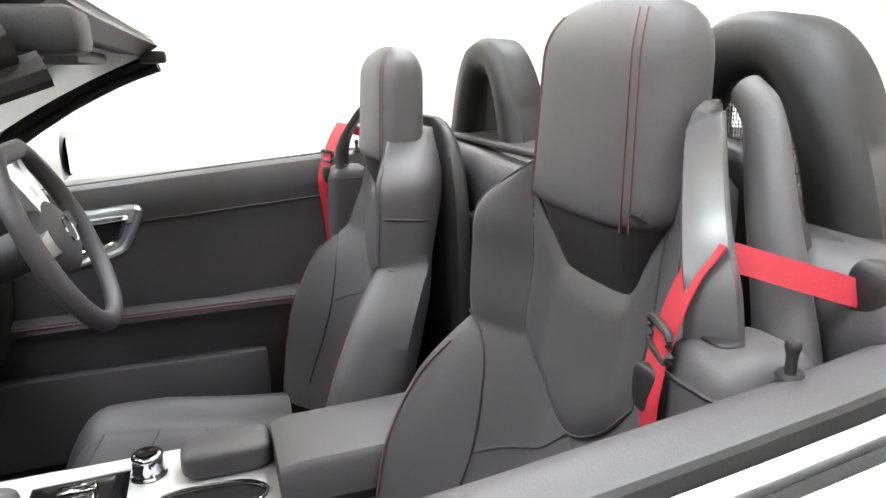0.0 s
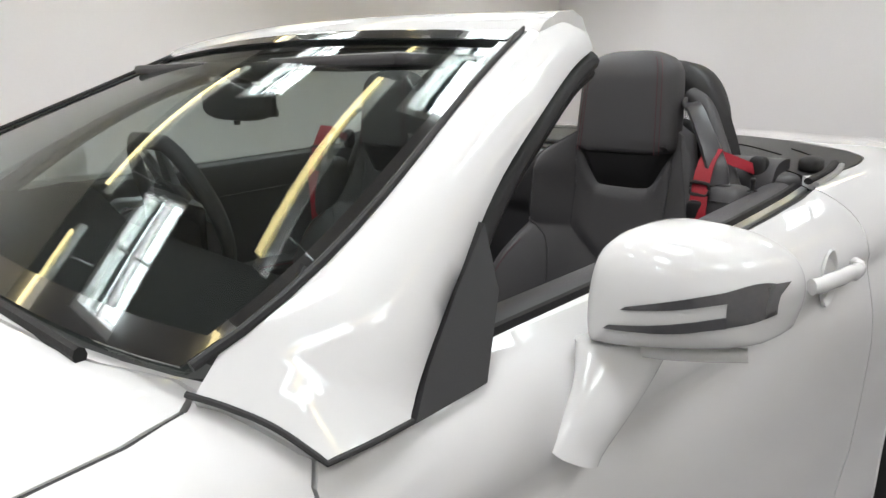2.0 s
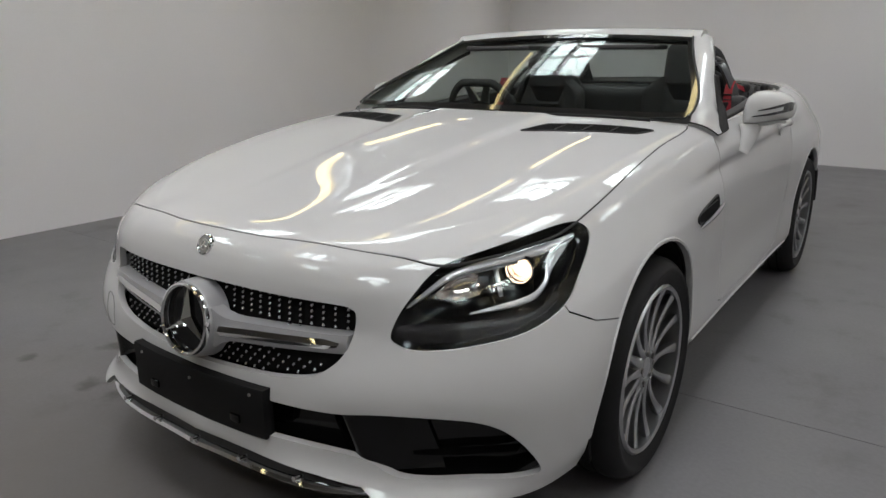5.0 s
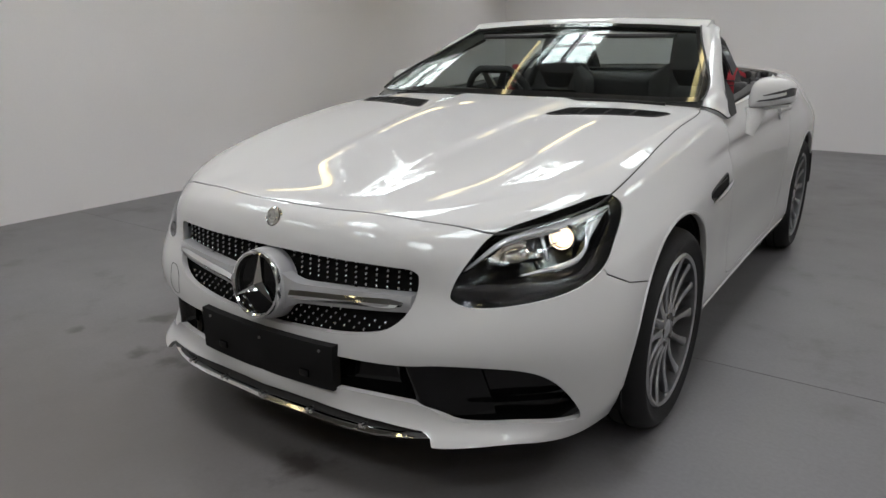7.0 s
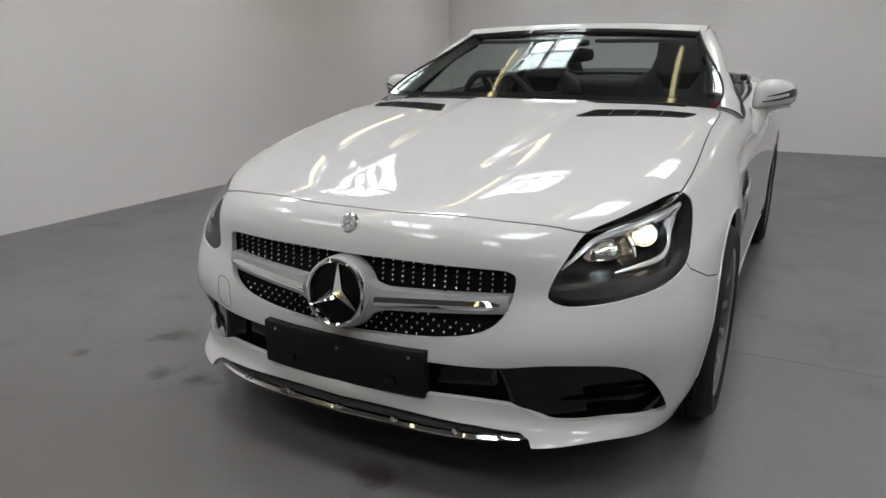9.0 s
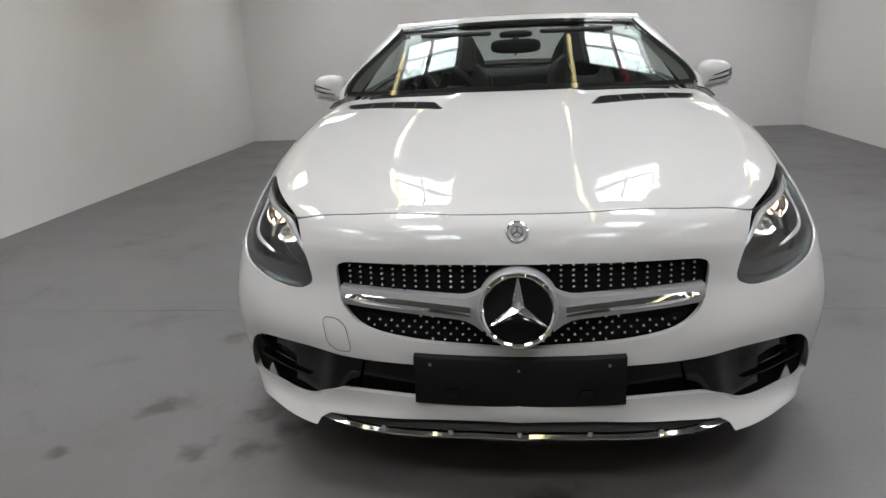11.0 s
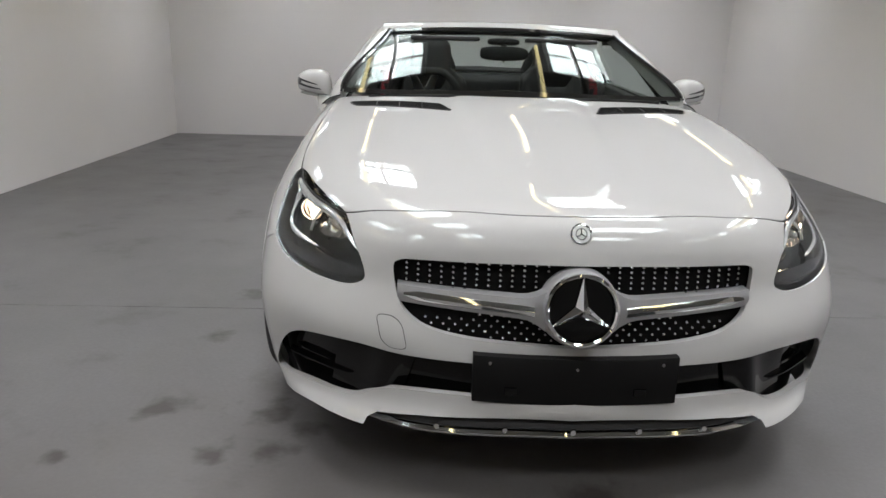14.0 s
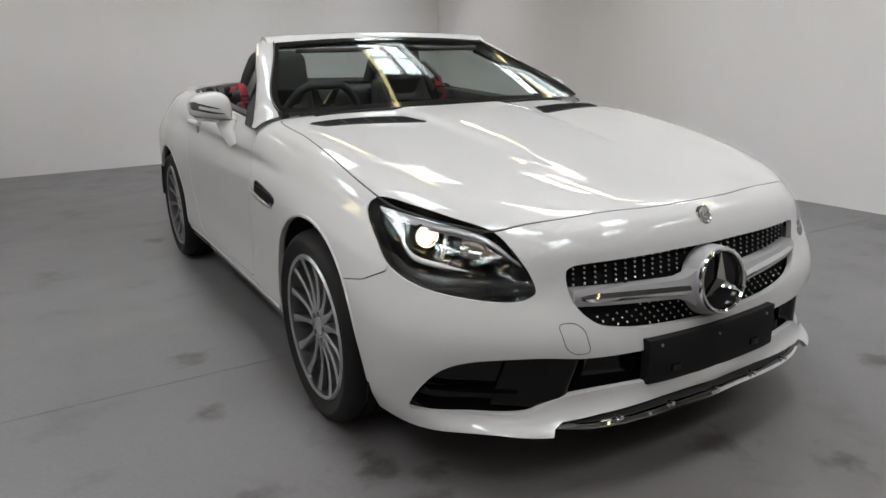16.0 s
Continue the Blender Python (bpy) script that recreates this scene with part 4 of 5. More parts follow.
def hood_vent(sx):
    root = new("bonnet_vent")
    root.parent = car
    out = cr([(.295, 1.14), (.4, 1.162), (.55, 1.198), (.645, 1.222), (.667, 1.24), (.688, 1.296), (.684, 1.312), (.645, 1.312), (.48, 1.29), (.345, 1.262), (.325, 1.25), (.3, 1.18)], 4, loop=True)
    path = [top_at(sx * a, b, .001) for a, b in out]
    part("vent_frame", tube_bm(path, .0035, 8, .7, closed=True), PLASTIC, root)
    bm = bmesh.new()
    bm.faces.new([bm.verts.new(top_at(sx * a, b, .0012)) for a, b in out])
    bmesh.ops.triangulate(bm, faces=bm.faces[:])
    bmesh.ops.solidify(bm, geom=bm.faces[:], thickness=.001)
    part("vent_well", bm, LINER, root)
    for k in range(7):
        y0 = 1.15 + .02 * k
        xs = [x for x in np.linspace(.27, .7, 44) if inside(out, x, y0 + (x - .29) * .2)]
        if len(xs) > 3:
            pts = [top_at(sx * x, y0 + (x - .29) * .2, .001) for x in np.linspace(min(xs), max(xs), 10)]
            part("vent_slat", tube_bm(pts, .005, 6, .5), LINER, root)
    for x in (.4, .49, .58):
        ys = [y for y in np.linspace(1.1, 1.4, 60) if inside(out, x, y)]
        part("vent_rib", tube_bm([top_at(sx * x, y, .003) for y in np.linspace(min(ys), max(ys), 6)], .0022, 6, 1), PLASTIC, root)


def side_at(y, z, sx, lift=0.0):
    p = from_side(y, z, sx)
    return p + skin_normal(p)[0] * lift


def flank_vent(sx):
    root = new("side_vent")
    root.parent = car
    out = cr([(1.2, .69), (1.23, .7), (1.35, .714), (1.455, .724), (1.474, .716), (1.478, .69), (1.466, .668), (1.36, .664), (1.25, .668), (1.212, .676)], 4, loop=True)
    bm = bmesh.new()
    bm.faces.new([bm.verts.new(side_at(a, b, sx, .0015)) for a, b in out])
    bmesh.ops.triangulate(bm, faces=bm.faces[:])
    bmesh.ops.solidify(bm, geom=bm.faces[:], thickness=.001)
    part("vent_well", bm, LINER, root)
    part("vent_frame", tube_bm([side_at(a, b, sx, .001) for a, b in out], .0035, 8, closed=True), PLASTIC, root)
    part("vent_slat", tube_bm([side_at(y, .699 + (y - 1.2) * .04, sx, .002) for y in np.linspace(1.235, 1.46, 8)], .0022, 6), PLASTIC, root)
    part("chrome_blade", tube_bm([side_at(y, .662 + .024 * ((y - 1.2) / .35) ** 1.3, sx, .011 * math.sin(math.pi * (y - 1.18) / .38) ** .5) for y in np.linspace(1.207, 1.552, 16)], lambda t: .002 + .0062 * math.sin(math.pi * t) ** .6, 10, 1.3), CHROME, root, "chrome blade")


for sx in (-1, 1):
    hood_vent(sx)
    flank_vent(sx)
# ---- the car: windscreen and pillars ----


def glass_at(u, v):
    """Windscreen: u across (-1 to 1), v up (0 to 1)."""
    x = u * (.745 + (.555 - .745) * v + .3 * v * (1 - min(v, 1)) ** 3 + .004)
    y0, y1 = 1.425 + .045 * u * u + .018 * u ** 6, 2.07 + .035 * u * u
    z0, z1 = .972 - .012 * u * u + .012 * u ** 6, 1.279 - .016 * u * u
    return Vector((x, y0 + (y1 - y0) * v, z0 + (z1 - z0) * v + .014 * math.sin(math.pi * v) * (1 - u * u)))


EDGE_LINE = cr([(.832, 1.622, .914), (.812, 1.652, .935), (.786, 1.7, .966), (.755, 1.775, 1.025), (.724, 1.857, 1.085), (.692, 1.967, 1.152), (.655, 2.073, 1.202), (.632, 2.152, 1.23)], 6)


def pillar_edge(v):
    """Rear edge of a pillar, from the door up to the header."""
    k = min(max(v, 0), 1) * (len(EDGE_LINE) - 1)
    i = min(int(k), len(EDGE_LINE) - 2)
    return Vector(EDGE_LINE[i]).lerp(Vector(EDGE_LINE[i + 1]), k - i)


def sheet(f, nu, nv, thick, name, mat, parent, label="", shadow=True, smooth=35):
    bm = grid_bm([[f(a, b) for b in np.linspace(0, 1, nv)] for a in np.linspace(0, 1, nu)])
    bmesh.ops.solidify(bm, geom=bm.faces[:], thickness=thick)
    ob = part(name, bm, mat, parent, label, smooth)
    ob.visible_shadow = shadow
    return ob


screen = new("windscreen")
screen.parent = car
sheet(lambda a, b: glass_at(-.985 + 1.97 * a, .0 + .97 * b), 33, 17, .004, "glass", GLASS, screen, "clear windscreen glass", False)
FRIT = material("black_glass_border", (0.008, 0.008, 0.008), 0.08, coat=0.8, grain=0.1)
sheet(lambda a, b: glass_at(-.985 + 1.97 * a, .9 + .06 * b) + Vector((0, -.003, .006)), 33, 4, .002, "top_border", FRIT, screen)
sheet(lambda a, b: glass_at(-.985 + 1.97 * a, .0 + .05 * b) + Vector((0, -.003, .005)), 33, 3, .002, "bottom_border", FRIT, screen)
for sx in (-1, 1):
    sheet(lambda a, b: glass_at(sx * (.965 + .03 * b), .03 + .95 * a) + Vector((0, -.003, .004)), 17, 3, .002, "side_border", FRIT, screen)


def pillar(sx):
    rows, dark = [], []
    foot = [(.735, 1.5, .925), (.756, 1.482, .957), (.778, 1.499, .951), (.806, 1.52, .938), (.836, 1.54, .915), (.834, 1.624, .916), (.79, 1.64, .9), (.735, 1.6, .9)]
    rows.append([(q[0] * sx, q[1], q[2]) for q in foot])
    dark.append((.79 * sx, 1.645, .895))
    for v in np.linspace(0.03, 1.0, 28):
        vv = max(v, 0)
        g, o = glass_at(1, vv), pillar_edge(v)
        puff = min(1, .25 + vv / .2)
        m = (g + o) / 2 + Vector((.014, -.006, .026)) * (1 - .3 * vv) * puff
        m2 = o * .75 + g * .25 + Vector((.016, -.002, .013)) * puff
        inn = (g + o) / 2 + Vector((-.035, .02, -.03))
        ring = [g + Vector((0, .012, -.02)), g + Vector((.002, .0, .004)), g * .7 + m * .3 + Vector((0, 0, .008)), m, m2, o, o + Vector((-.022, .006, -.012)), inn]
        rows.append([(q.x * sx, q.y, q.z) for q in ring])
        d = o + Vector((-.02, .016, -.016))
        dark.append((d.x * sx, d.y, d.z))
    part("pillar", grid_bm(rows, close_v=True, cap=True), PAINT, screen, "white painted windscreen pillar", 50)
    edge = cr([(.752, 1.479, .96), (.778, 1.497, .953), (.808, 1.518, .94), (.838, 1.54, .916)], 5)[:-1] + cr([(.838, 1.54, .916), (.838, 1.58, .917), (.835, 1.624, .918)], 4)
    part("pillar_seam", tube_bm([(q[0] * sx, q[1], q[2]) for q in edge], .0026, 8), GAP_DARK, screen)
    part("door_seal", tube_bm(dark, .018, 12, .8), RUBBER, screen, "black rubber door seal")
    part("seal_lip", tube_bm([(q[0] * .988, q[1] + .014, q[2] - .016) for q in dark], .01, 10), RUBBER, screen)
    edge = [glass_at(sx, v) + Vector((0, -.002, .006)) for v in np.linspace(0, .99, 16)]
    part("glass_trim", tube_bm(edge, .0045, 8), PLASTIC, screen)


for sx in (-1, 1):
    pillar(sx)
rows, under = [], []
for u in np.linspace(-1, 1, 33):
    g = glass_at(u, .945)
    ring = [g + Vector((0, .0, .004)), g + Vector((0, .012, .017)), g + Vector((0, .04, .032)), g + Vector((0, .075, .037)), g + Vector((0, .1, .028)), g + Vector((0, .112, .008)), g + Vector((0, .09, -.018)), g + Vector((0, .03, -.018))]
    rows.append([Vector((q.x * 1.05, q.y, q.z)) for q in ring])
    g = glass_at(u, .985)
    under.append([g + Vector((0, .012, -.014)), g + Vector((0, .08, -.008)), g + Vector((0, .092, -.02)), g + Vector((0, .06, -.038)), g + Vector((0, .01, -.032))])
part("header", grid_bm(rows, close_v=True, cap=True), PAINT, screen, "white painted windscreen header", 50)
part("header_lining", grid_bm(under, close_v=True, cap=True), PLASTIC, screen, "dark header lining")
for sx in (-1, 1):
    part("sun_visor", box_bm(sx * .29 - .17, sx * .29 + .17, 1.93, 2.1, 1.205, 1.225, .008), TRIM, screen)
    part("roof_latch", box_bm(sx * .575 - .03, sx * .575 + .03, 2.15, 2.2, 1.205, 1.23, .006), PLASTIC, screen)
# cowl and wipers under the glass
sheet(lambda a, b: Vector(((a * 2 - 1) * .74, 1.385 + .085 * (a * 2 - 1) ** 2 + .09 * b, .936 - .012 * (a * 2 - 1) ** 2 + .01 * b)), 25, 3, .004, "cowl", PLASTIC, car, "black cowl panel under the windscreen")
for x0, x1 in ((-.62, -.02), (.02, .62)):
    w = new("wiper")
    w.parent = car
    a = glass_at(x0 / .735, -.04) + Vector((0, -.004, .002))
    b = glass_at(x1 / .735, -.02) + Vector((0, -.004, .002))
    part("wiper_blade", tube_bm([a.lerp(b, t) + Vector((0, 0, .006 * math.sin(math.pi * t))) for t in np.linspace(0, 1, 12)], .006, 8, 1.3), RUBBER, w)
    part("wiper_arm", tube_bm([Vector((x0 + .02, 1.42, .93)), a.lerp(b, .25) + Vector((0, -.004, .002)), a.lerp(b, .5) + Vector((0, 0, .006))], .006, 8, .6), PLASTIC, w)


def blob_bm(c, size, power=2.6, seg=28, ring=18, warp=None):
    """A rounded block: superellipsoid of half sizes size."""
    bm = bmesh.new()
    s = lambda v, e: math.copysign(abs(v) ** e, v)
    e = 2 / power
    rows = []
    for i in range(1, ring):
        ph = -math.pi / 2 + math.pi * i / ring
        rows.append([Vector((c[0] + size[0] * s(math.cos(ph), e) * s(math.cos(th), e), c[1] + size[1] * s(math.cos(ph), e) * s(math.sin(th), e), c[2] + size[2] * s(math.sin(ph), e))) for th in np.linspace(0, 2 * math.pi, seg, endpoint=False)])
    if warp:
        rows = [[warp(q) for q in r] for r in rows]
    return grid_bm(rows, close_v=True, cap=True)


MIRROR = material("mirror_glass", (0.9, 0.92, 0.92), 0.01, metal=1.0, grain=0.01)


def door_mirror(sx):
    """Painted shell with a forked smoked lamp, a lower edge, a blade-like arm and the glass behind."""
    root = new("door_mirror")
    root.parent = car
    root.location = (.014 * sx, .05, 0)
    line = cr([(.838, .935), (.836, .985), (.85, 1.03), (.895, 1.053), (.962, 1.048), (1.0, 1.03), (1.016, 1.003), (1.014, .97), (1.0, .953), (.93, .94), (.86, .93)], 5, loop=True)
    line = [np.array((.826 + (q[0] - .836) * .927, q[1])) for q in line]
    mid = (.905, .985)

    def ring(y, k, lift=0.0):
        return [Vector((mid[0] + (a - mid[0]) * k, y + .055 * max(0, (mid[0] + (a - mid[0]) * k - .86) / .16) ** 2.2, mid[1] + (b - mid[1]) * k + lift)) for a, b in line]
    rings = [ring(1.872, .9), ring(1.876, .97), ring(1.862, 1.0), ring(1.835, 1.0), ring(1.812, .975), ring(1.797, .92), ring(1.785, .83), ring(1.777, .68), ring(1.772, .45), ring(1.77, .2)]
    rows = [[(q.x * sx, q.y, q.z) for q in r] for r in rings]
    bm = grid_bm(rows, close_v=True, cap=True)
    tree = BVHTree.FromBMesh(bm)
    part("shell", bm, PAINT, root, "white painted mirror shell", 60)
    c = Vector((.922, 1.818, .99))
    part("mirror_glass", sheet_disc(sx, c), MIRROR, root)

    def strip(lower, upper, name):
        n = 14
        lo, hi = cr(lower, n), cr(upper, n)
        grid = []
        for a, b in zip(lo, hi):
            line_ = []
            for k in (0, .35, .65, 1):
                q = a + (b - a) * k
                q = (.826 + (q[0] - .836) * .927, q[1])
                hit = tree.ray_cast(Vector((q[0] * sx, 1.5, q[1])), Vector((0, 1, 0)))
                line_.append(hit[0] + hit[1].normalized() * (.0016 if hit[1].y < 0 else -.0016) if hit[0] else None)
            if all(line_):
                grid.append(line_)
        bm = grid_bm(grid)
        bmesh.ops.solidify(bm, geom=bm.faces[:], thickness=.0012)
        part(name, bm, SMOKE, root, "smoked indicator strip", 60)
    strip([(.898, .981), (.945, .989), (.987, .999)], [(.903, .985), (.945, .997), (.987, 1.009)], "lamp_strip")
    strip([(.879, .959), (.94, .967), (.987, .977)], [(.885, .964), (.94, .975), (.987, .987)], "lamp_strip")
    strip([(.987, .977), (1.003, .981), (1.015, .986)], [(.987, 1.009), (1.003, 1.014), (1.0155, 1.009)], "lamp_end")
    # lower edge of the shell and the arm down to the door
    low = [Vector((x * sx, 1.79 + .055 * max(0, (x - .86) / .16) ** 2.2 + .006, .934 + .12 * (x - .9) * (1 if x > .9 else .5))) for x in np.linspace(.885, .972, 10)]
    part("lower_edge", tube_bm([q + Vector((0, .02, 0)) for q in low], lambda t: .012 - .004 * t, 12, .8), PAINT, root, "", 60)
    rows = []
    for t in np.linspace(-.12, 1, 12):
        p = Vector((.852, 1.76, .843)).lerp(Vector((.858, 1.822, .934)), t) + Vector((.006, 0, 0)) * math.sin(max(0, t) * math.pi)
        A = Vector((.014, .021, -.01)).lerp(Vector((.036, .032, .002)), max(0, t) ** 1.4)
        B = Vector((-.013, .009, .004)).lerp(Vector((-.014, .016, 0)), max(0, t))
        e = lambda v: math.copysign(abs(v) ** .8, v)
        ring_ = [p + A * e(math.cos(k)) + B * e(math.sin(k)) for k in np.linspace(0, 2 * math.pi, 24, endpoint=False)]
        rows.append([(q.x * sx, q.y, q.z) for q in ring_])
    part("arm", grid_bm(rows, close_v=True, cap=True), PAINT, root, "", 60)


def sheet_disc(sx, c):
    bm = bmesh.new()
    vs = [bm.verts.new((sx * (c.x + .068 * math.copysign(abs(math.cos(a)) ** .7, math.cos(a))), c.y + .064, c.z - .002 + .048 * math.copysign(abs(math.sin(a)) ** .7, math.sin(a)))) for a in np.linspace(0, 2 * math.pi, 28, endpoint=False)]
    bm.faces.new(vs)
    bmesh.ops.solidify(bm, geom=bm.faces[:], thickness=.004)
    return bm


SMOKE = material("smoked_indicator", (0.04, 0.04, 0.042), 0.2, coat=0.8, grain=0.2, scale=200)
for sx in (-1, 1):
    door_mirror(sx)


def door_handle(sx):
    root = new("door_handle")
    root.parent = car
    part("cup", lathe_bm(cr([(.001, -.012), (.02, -.01), (.034, .001), (.036, .0015), (.034, -.004), (.001, -.018)], 3), on_normal(side_at(2.5, .875, sx), skin_normal(from_side(2.5, .875, sx))[0]) @ Matrix.Diagonal((1, 1.3, 1, 1)), 28, False), PAINT, root)
    part("grip", tube_bm([side_at(y, .88 + .004 * math.sin((y - 2.4) * 15), sx, .008 + .024 * math.sin(math.pi * (y - 2.4) / .21) ** .7) for y in np.linspace(2.4, 2.61, 14)], lambda t: .011, 12, 1.2), PAINT, root, "", 60)


for sx in (-1, 1):
    door_handle(sx)
# rear-view mirror
rv = new("rear_view_mirror")
rv.parent = car
part("housing", blob_bm((0, 1.935, 1.15), (.12, .02, .034), 3.2), PLASTIC, rv)
part("mirror_glass", box_bm(-.11, .11, 1.954, 1.958, 1.125, 1.176, .004), MIRROR, rv)
part("stalk", tube_bm([(0, 1.935, 1.165), (0, 1.945, 1.185), (0, 1.965, 1.205)], .016, 12), PLASTIC, rv)
part("sensor_housing", blob_bm((0, 1.985, 1.205), (.08, .055, .018), 3.0), PLASTIC, rv)
part("button", cyl_bm(.006, .01, Matrix.Translation((0, 1.935, 1.113)), 12), PLASTIC, rv)
# black rubber lip behind the rear wheels and arch edges
for sx in (-1, 1):
    part("mud_lip", tube_bm([(sx * .895, 3.28 + .375 * math.cos(a), .325 + .375 * math.sin(a)) for a in np.linspace(.05, .6, 8)], .014, 8), RUBBER, car)
    for wy in WHEEL_Y:
        path = []
        for a in np.linspace(-.12, math.pi + .12, 40):
            p = from_side(wy + (ARCH_R + .006) * math.cos(a), WHEEL_Z + .005 + (ARCH_R + .006) * math.sin(a), sx)
            if p and p.z > .2:
                path.append(p - Vector((sx * .002, 0, 0)))
        part("arch_edge", tube_bm(path, .005, 8, up=(1, 0, 0)), PAINT, car)
# under-body and sill
part("underbody", box_bm(-.66, .66, .25, 3.9, .16, .2, .02), LINER, car)
part("axle_block", box_bm(-.5, .5, .35, 1.35, .2, .5, .05), LINER, car)
# raised edge along each sill
for sx in (-1, 1):
    part("sill_strip", tube_bm([side_at(y, .262, sx, -.003) for y in np.linspace(1.27, 2.86, 24)], .0085, 10, .8), PAINT, car)
# ---- the car: cabin ----
part("cabin_floor", box_bm(-.7, .7, 1.45, 2.8, .2, .24, .01), CARPET, car)
part("firewall", box_bm(-.72, .72, 1.44, 1.47, .22, .93, .01), CARPET, car)
bk = []
for x in np.linspace(-1, 1, 33):
    y = 2.775 - .03 * x * x
    dip = .008 * math.exp(-(x / .3) ** 4)
    sec = cr([(y + .045, 1.036), (y + .01, 1.036), (y - .026, 1.022), (y - .042, .985), (y - .036, .94), (y - .03, .89), (y - .02, .865), (y - .012, .85)], 3)
    bk.append([(x * .69, a, b - dip * max(0, min(1, (b - .85) / .15))) for a, b in sec] + [(x * .69, y - .01, .84), (x * .69, y - .025, .24), (x * .69, y + .03, .24)])
part("bulkhead", grid_bm(bk, close_v=True, cap=True), TRIM, car, "dark padded rear bulkhead")
for sx in (-1, 1):
    part("hook", cyl_bm(.012, .03, Matrix.Translation((sx * .2, 2.725, .905)) @ Matrix.Rotation(radians(90), 4, "X"), 16), PLASTIC, car)


def pad_x(y):
    """Outer edge of the padded top of a door."""
    return float(np.interp(y, (1.5, 2.1, 2.37, 2.52, 2.62, 2.73), (.742, .744, .742, .734, .727, .715)))


def belt_z(y):
    return .948 + .07 * (y - 2.1)


def door_card(sx):
    root = new("door_card")
    root.parent = car
    rows = []
    for y in np.linspace(1.5, 2.73, 26):
        x, zt = pad_x(y), belt_z(y) - .01
        prof = [(x + .008, zt - .03), (x + .006, zt + .004), (x - .01, zt + .012), (x - .03, zt + .014), (x - .046, zt + .006), (x - .053, zt - .02), (x - .054, zt - .08), (x - .05, zt - .088), (x - .048, zt - .16), (x - .046, zt - .3), (x - .06, .655), (x - .085, .645), (x - .09, .625), (x - .07, .6), (x - .05, .5), (x - .05, .26), (x + .0, .26)]
        rows.append([(sx * a, y, b) for a, b in prof])
    part("panel", grid_bm(rows, close_v=True, cap=True), TRIM, root, "dark padded door panel", 40)
    pipe = [(sx * (pad_x(y) - .089), y, .638) for y in np.linspace(1.6, 2.65, 16)]
    part("piping", tube_bm(pipe, .0022, 6), THREAD, root, "red stitched piping")
    seam = [(sx * (pad_x(y) - .0545), y, belt_z(y) - .094) for y in np.linspace(1.55, 2.68, 18)]
    part("trim_seam", tube_bm(seam, .0025, 6), PLASTIC, root)
    # silver pull surround and its handle
    xo = pad_x(2.05) - .05
    out = cr([(1.93, .874), (2.0, .881), (2.087, .888), (2.092, .867), (2.062, .806), (2.037, .789), (1.98, .776), (1.93, .774)], 4, loop=True)
    ring = tube_bm([(sx * (xo - .004), a, b) for a, b in out], .009, 8, up=(1, 0, 0), closed=True)
    part("pull_surround", ring, SILVER, root, "satin silver surround")
    part("pull_plate", prism_bm(out, .006, Matrix.Translation((sx * xo, 0, 0)) @ SIDE), SILVER, root)
    inn = cr([(1.952, .857), (1.998, .862), (2.062, .866), (2.057, .845), (2.037, .814), (1.988, .8), (1.952, .802)], 4, loop=True)
    part("pull_recess", prism_bm(inn, .009, Matrix.Translation((sx * xo, 0, 0)) @ SIDE), LINER, root)
    part("door_pull", tube_bm([(sx * (xo - .012), a, b) for a, b in inn], .0065, 8, up=(1, 0, 0), closed=True), CHROME, root, "chrome door pull")
    # belt seals and chrome line along the top of the door
    ys = np.linspace(1.6, 2.73, 30)

    def strip(profile, name, mat, label=""):
        rows = [[(sx * (pad_x(y) + dx), y, belt_z(y) + dz) for dx, dz in profile] for y in ys]
        part(name, grid_bm(rows, close_v=True, cap=True), mat, root, label, 40)
    strip([(.002, -.03), (.003, .0), (.007, .004), (.013, .003), (.016, -.003), (.018, -.03)], "belt_seal", RUBBER, "black rubber belt seal")
    strip([(.017, -.03), (.018, -.005), (.022, -.001), (.032, -.005), (.035, -.011), (.035, -.03)], "belt_trim", SILVER, "bright belt strip")
    strip([(.034, -.035), (.035, -.01), (.039, -.006), (.047, -.009), (.056, -.018), (.058, -.035)], "outer_seal", RUBBER)
    pin_z = belt_z(2.612) + .003
    part("lock_pin", lathe_bm(cr([(.0005, .026), (.004, .0255), (.0055, .021), (.004, .014), (.004, 0)], 3), Matrix.Translation((sx * .69, 2.612, pin_z)), 16, False), PLASTIC, root, "black door lock pin")
    part("pin_collar", lathe_bm([(.006, .002), (.012, .003), (.014, 0), (.006, -.002)], Matrix.Translation((sx * .69, 2.612, pin_z)) @ Matrix.Diagonal((.7, .7, 1, 1)), 20), PLASTIC, root)
    tri = [Vector((.834, 1.628, .914)), Vector((.831, 1.716, .921)), Vector((.8, 1.765, .99)), Vector((.758, 1.79, 1.045)), Vector((.775, 1.735, .992)), Vector((.806, 1.67, .943))]
    bm = bmesh.new()
    lo = [bm.verts.new((sx * q.x, q.y, q.z)) for q in tri]
    hi = [bm.verts.new((sx * (q.x - .016), q.y + .004, q.z)) for q in tri]
    bm.faces.new(lo), bm.faces.new(hi[::-1])
    for i in range(len(tri)):
        bm.faces.new((lo[i], lo[i - 1], hi[i - 1], hi[i]))
    bmesh.ops.recalc_face_normals(bm, faces=bm.faces)
    part("mirror_sail", bm, PLASTIC, root, "black corner panel at the mirror")
    part("map_pocket", box_bm(sx * .66 - .02, sx * .66 + .02, 1.62, 2.35, .3, .52, .012), TRIM, root)


for sx in (-1, 1):
    door_card(sx)


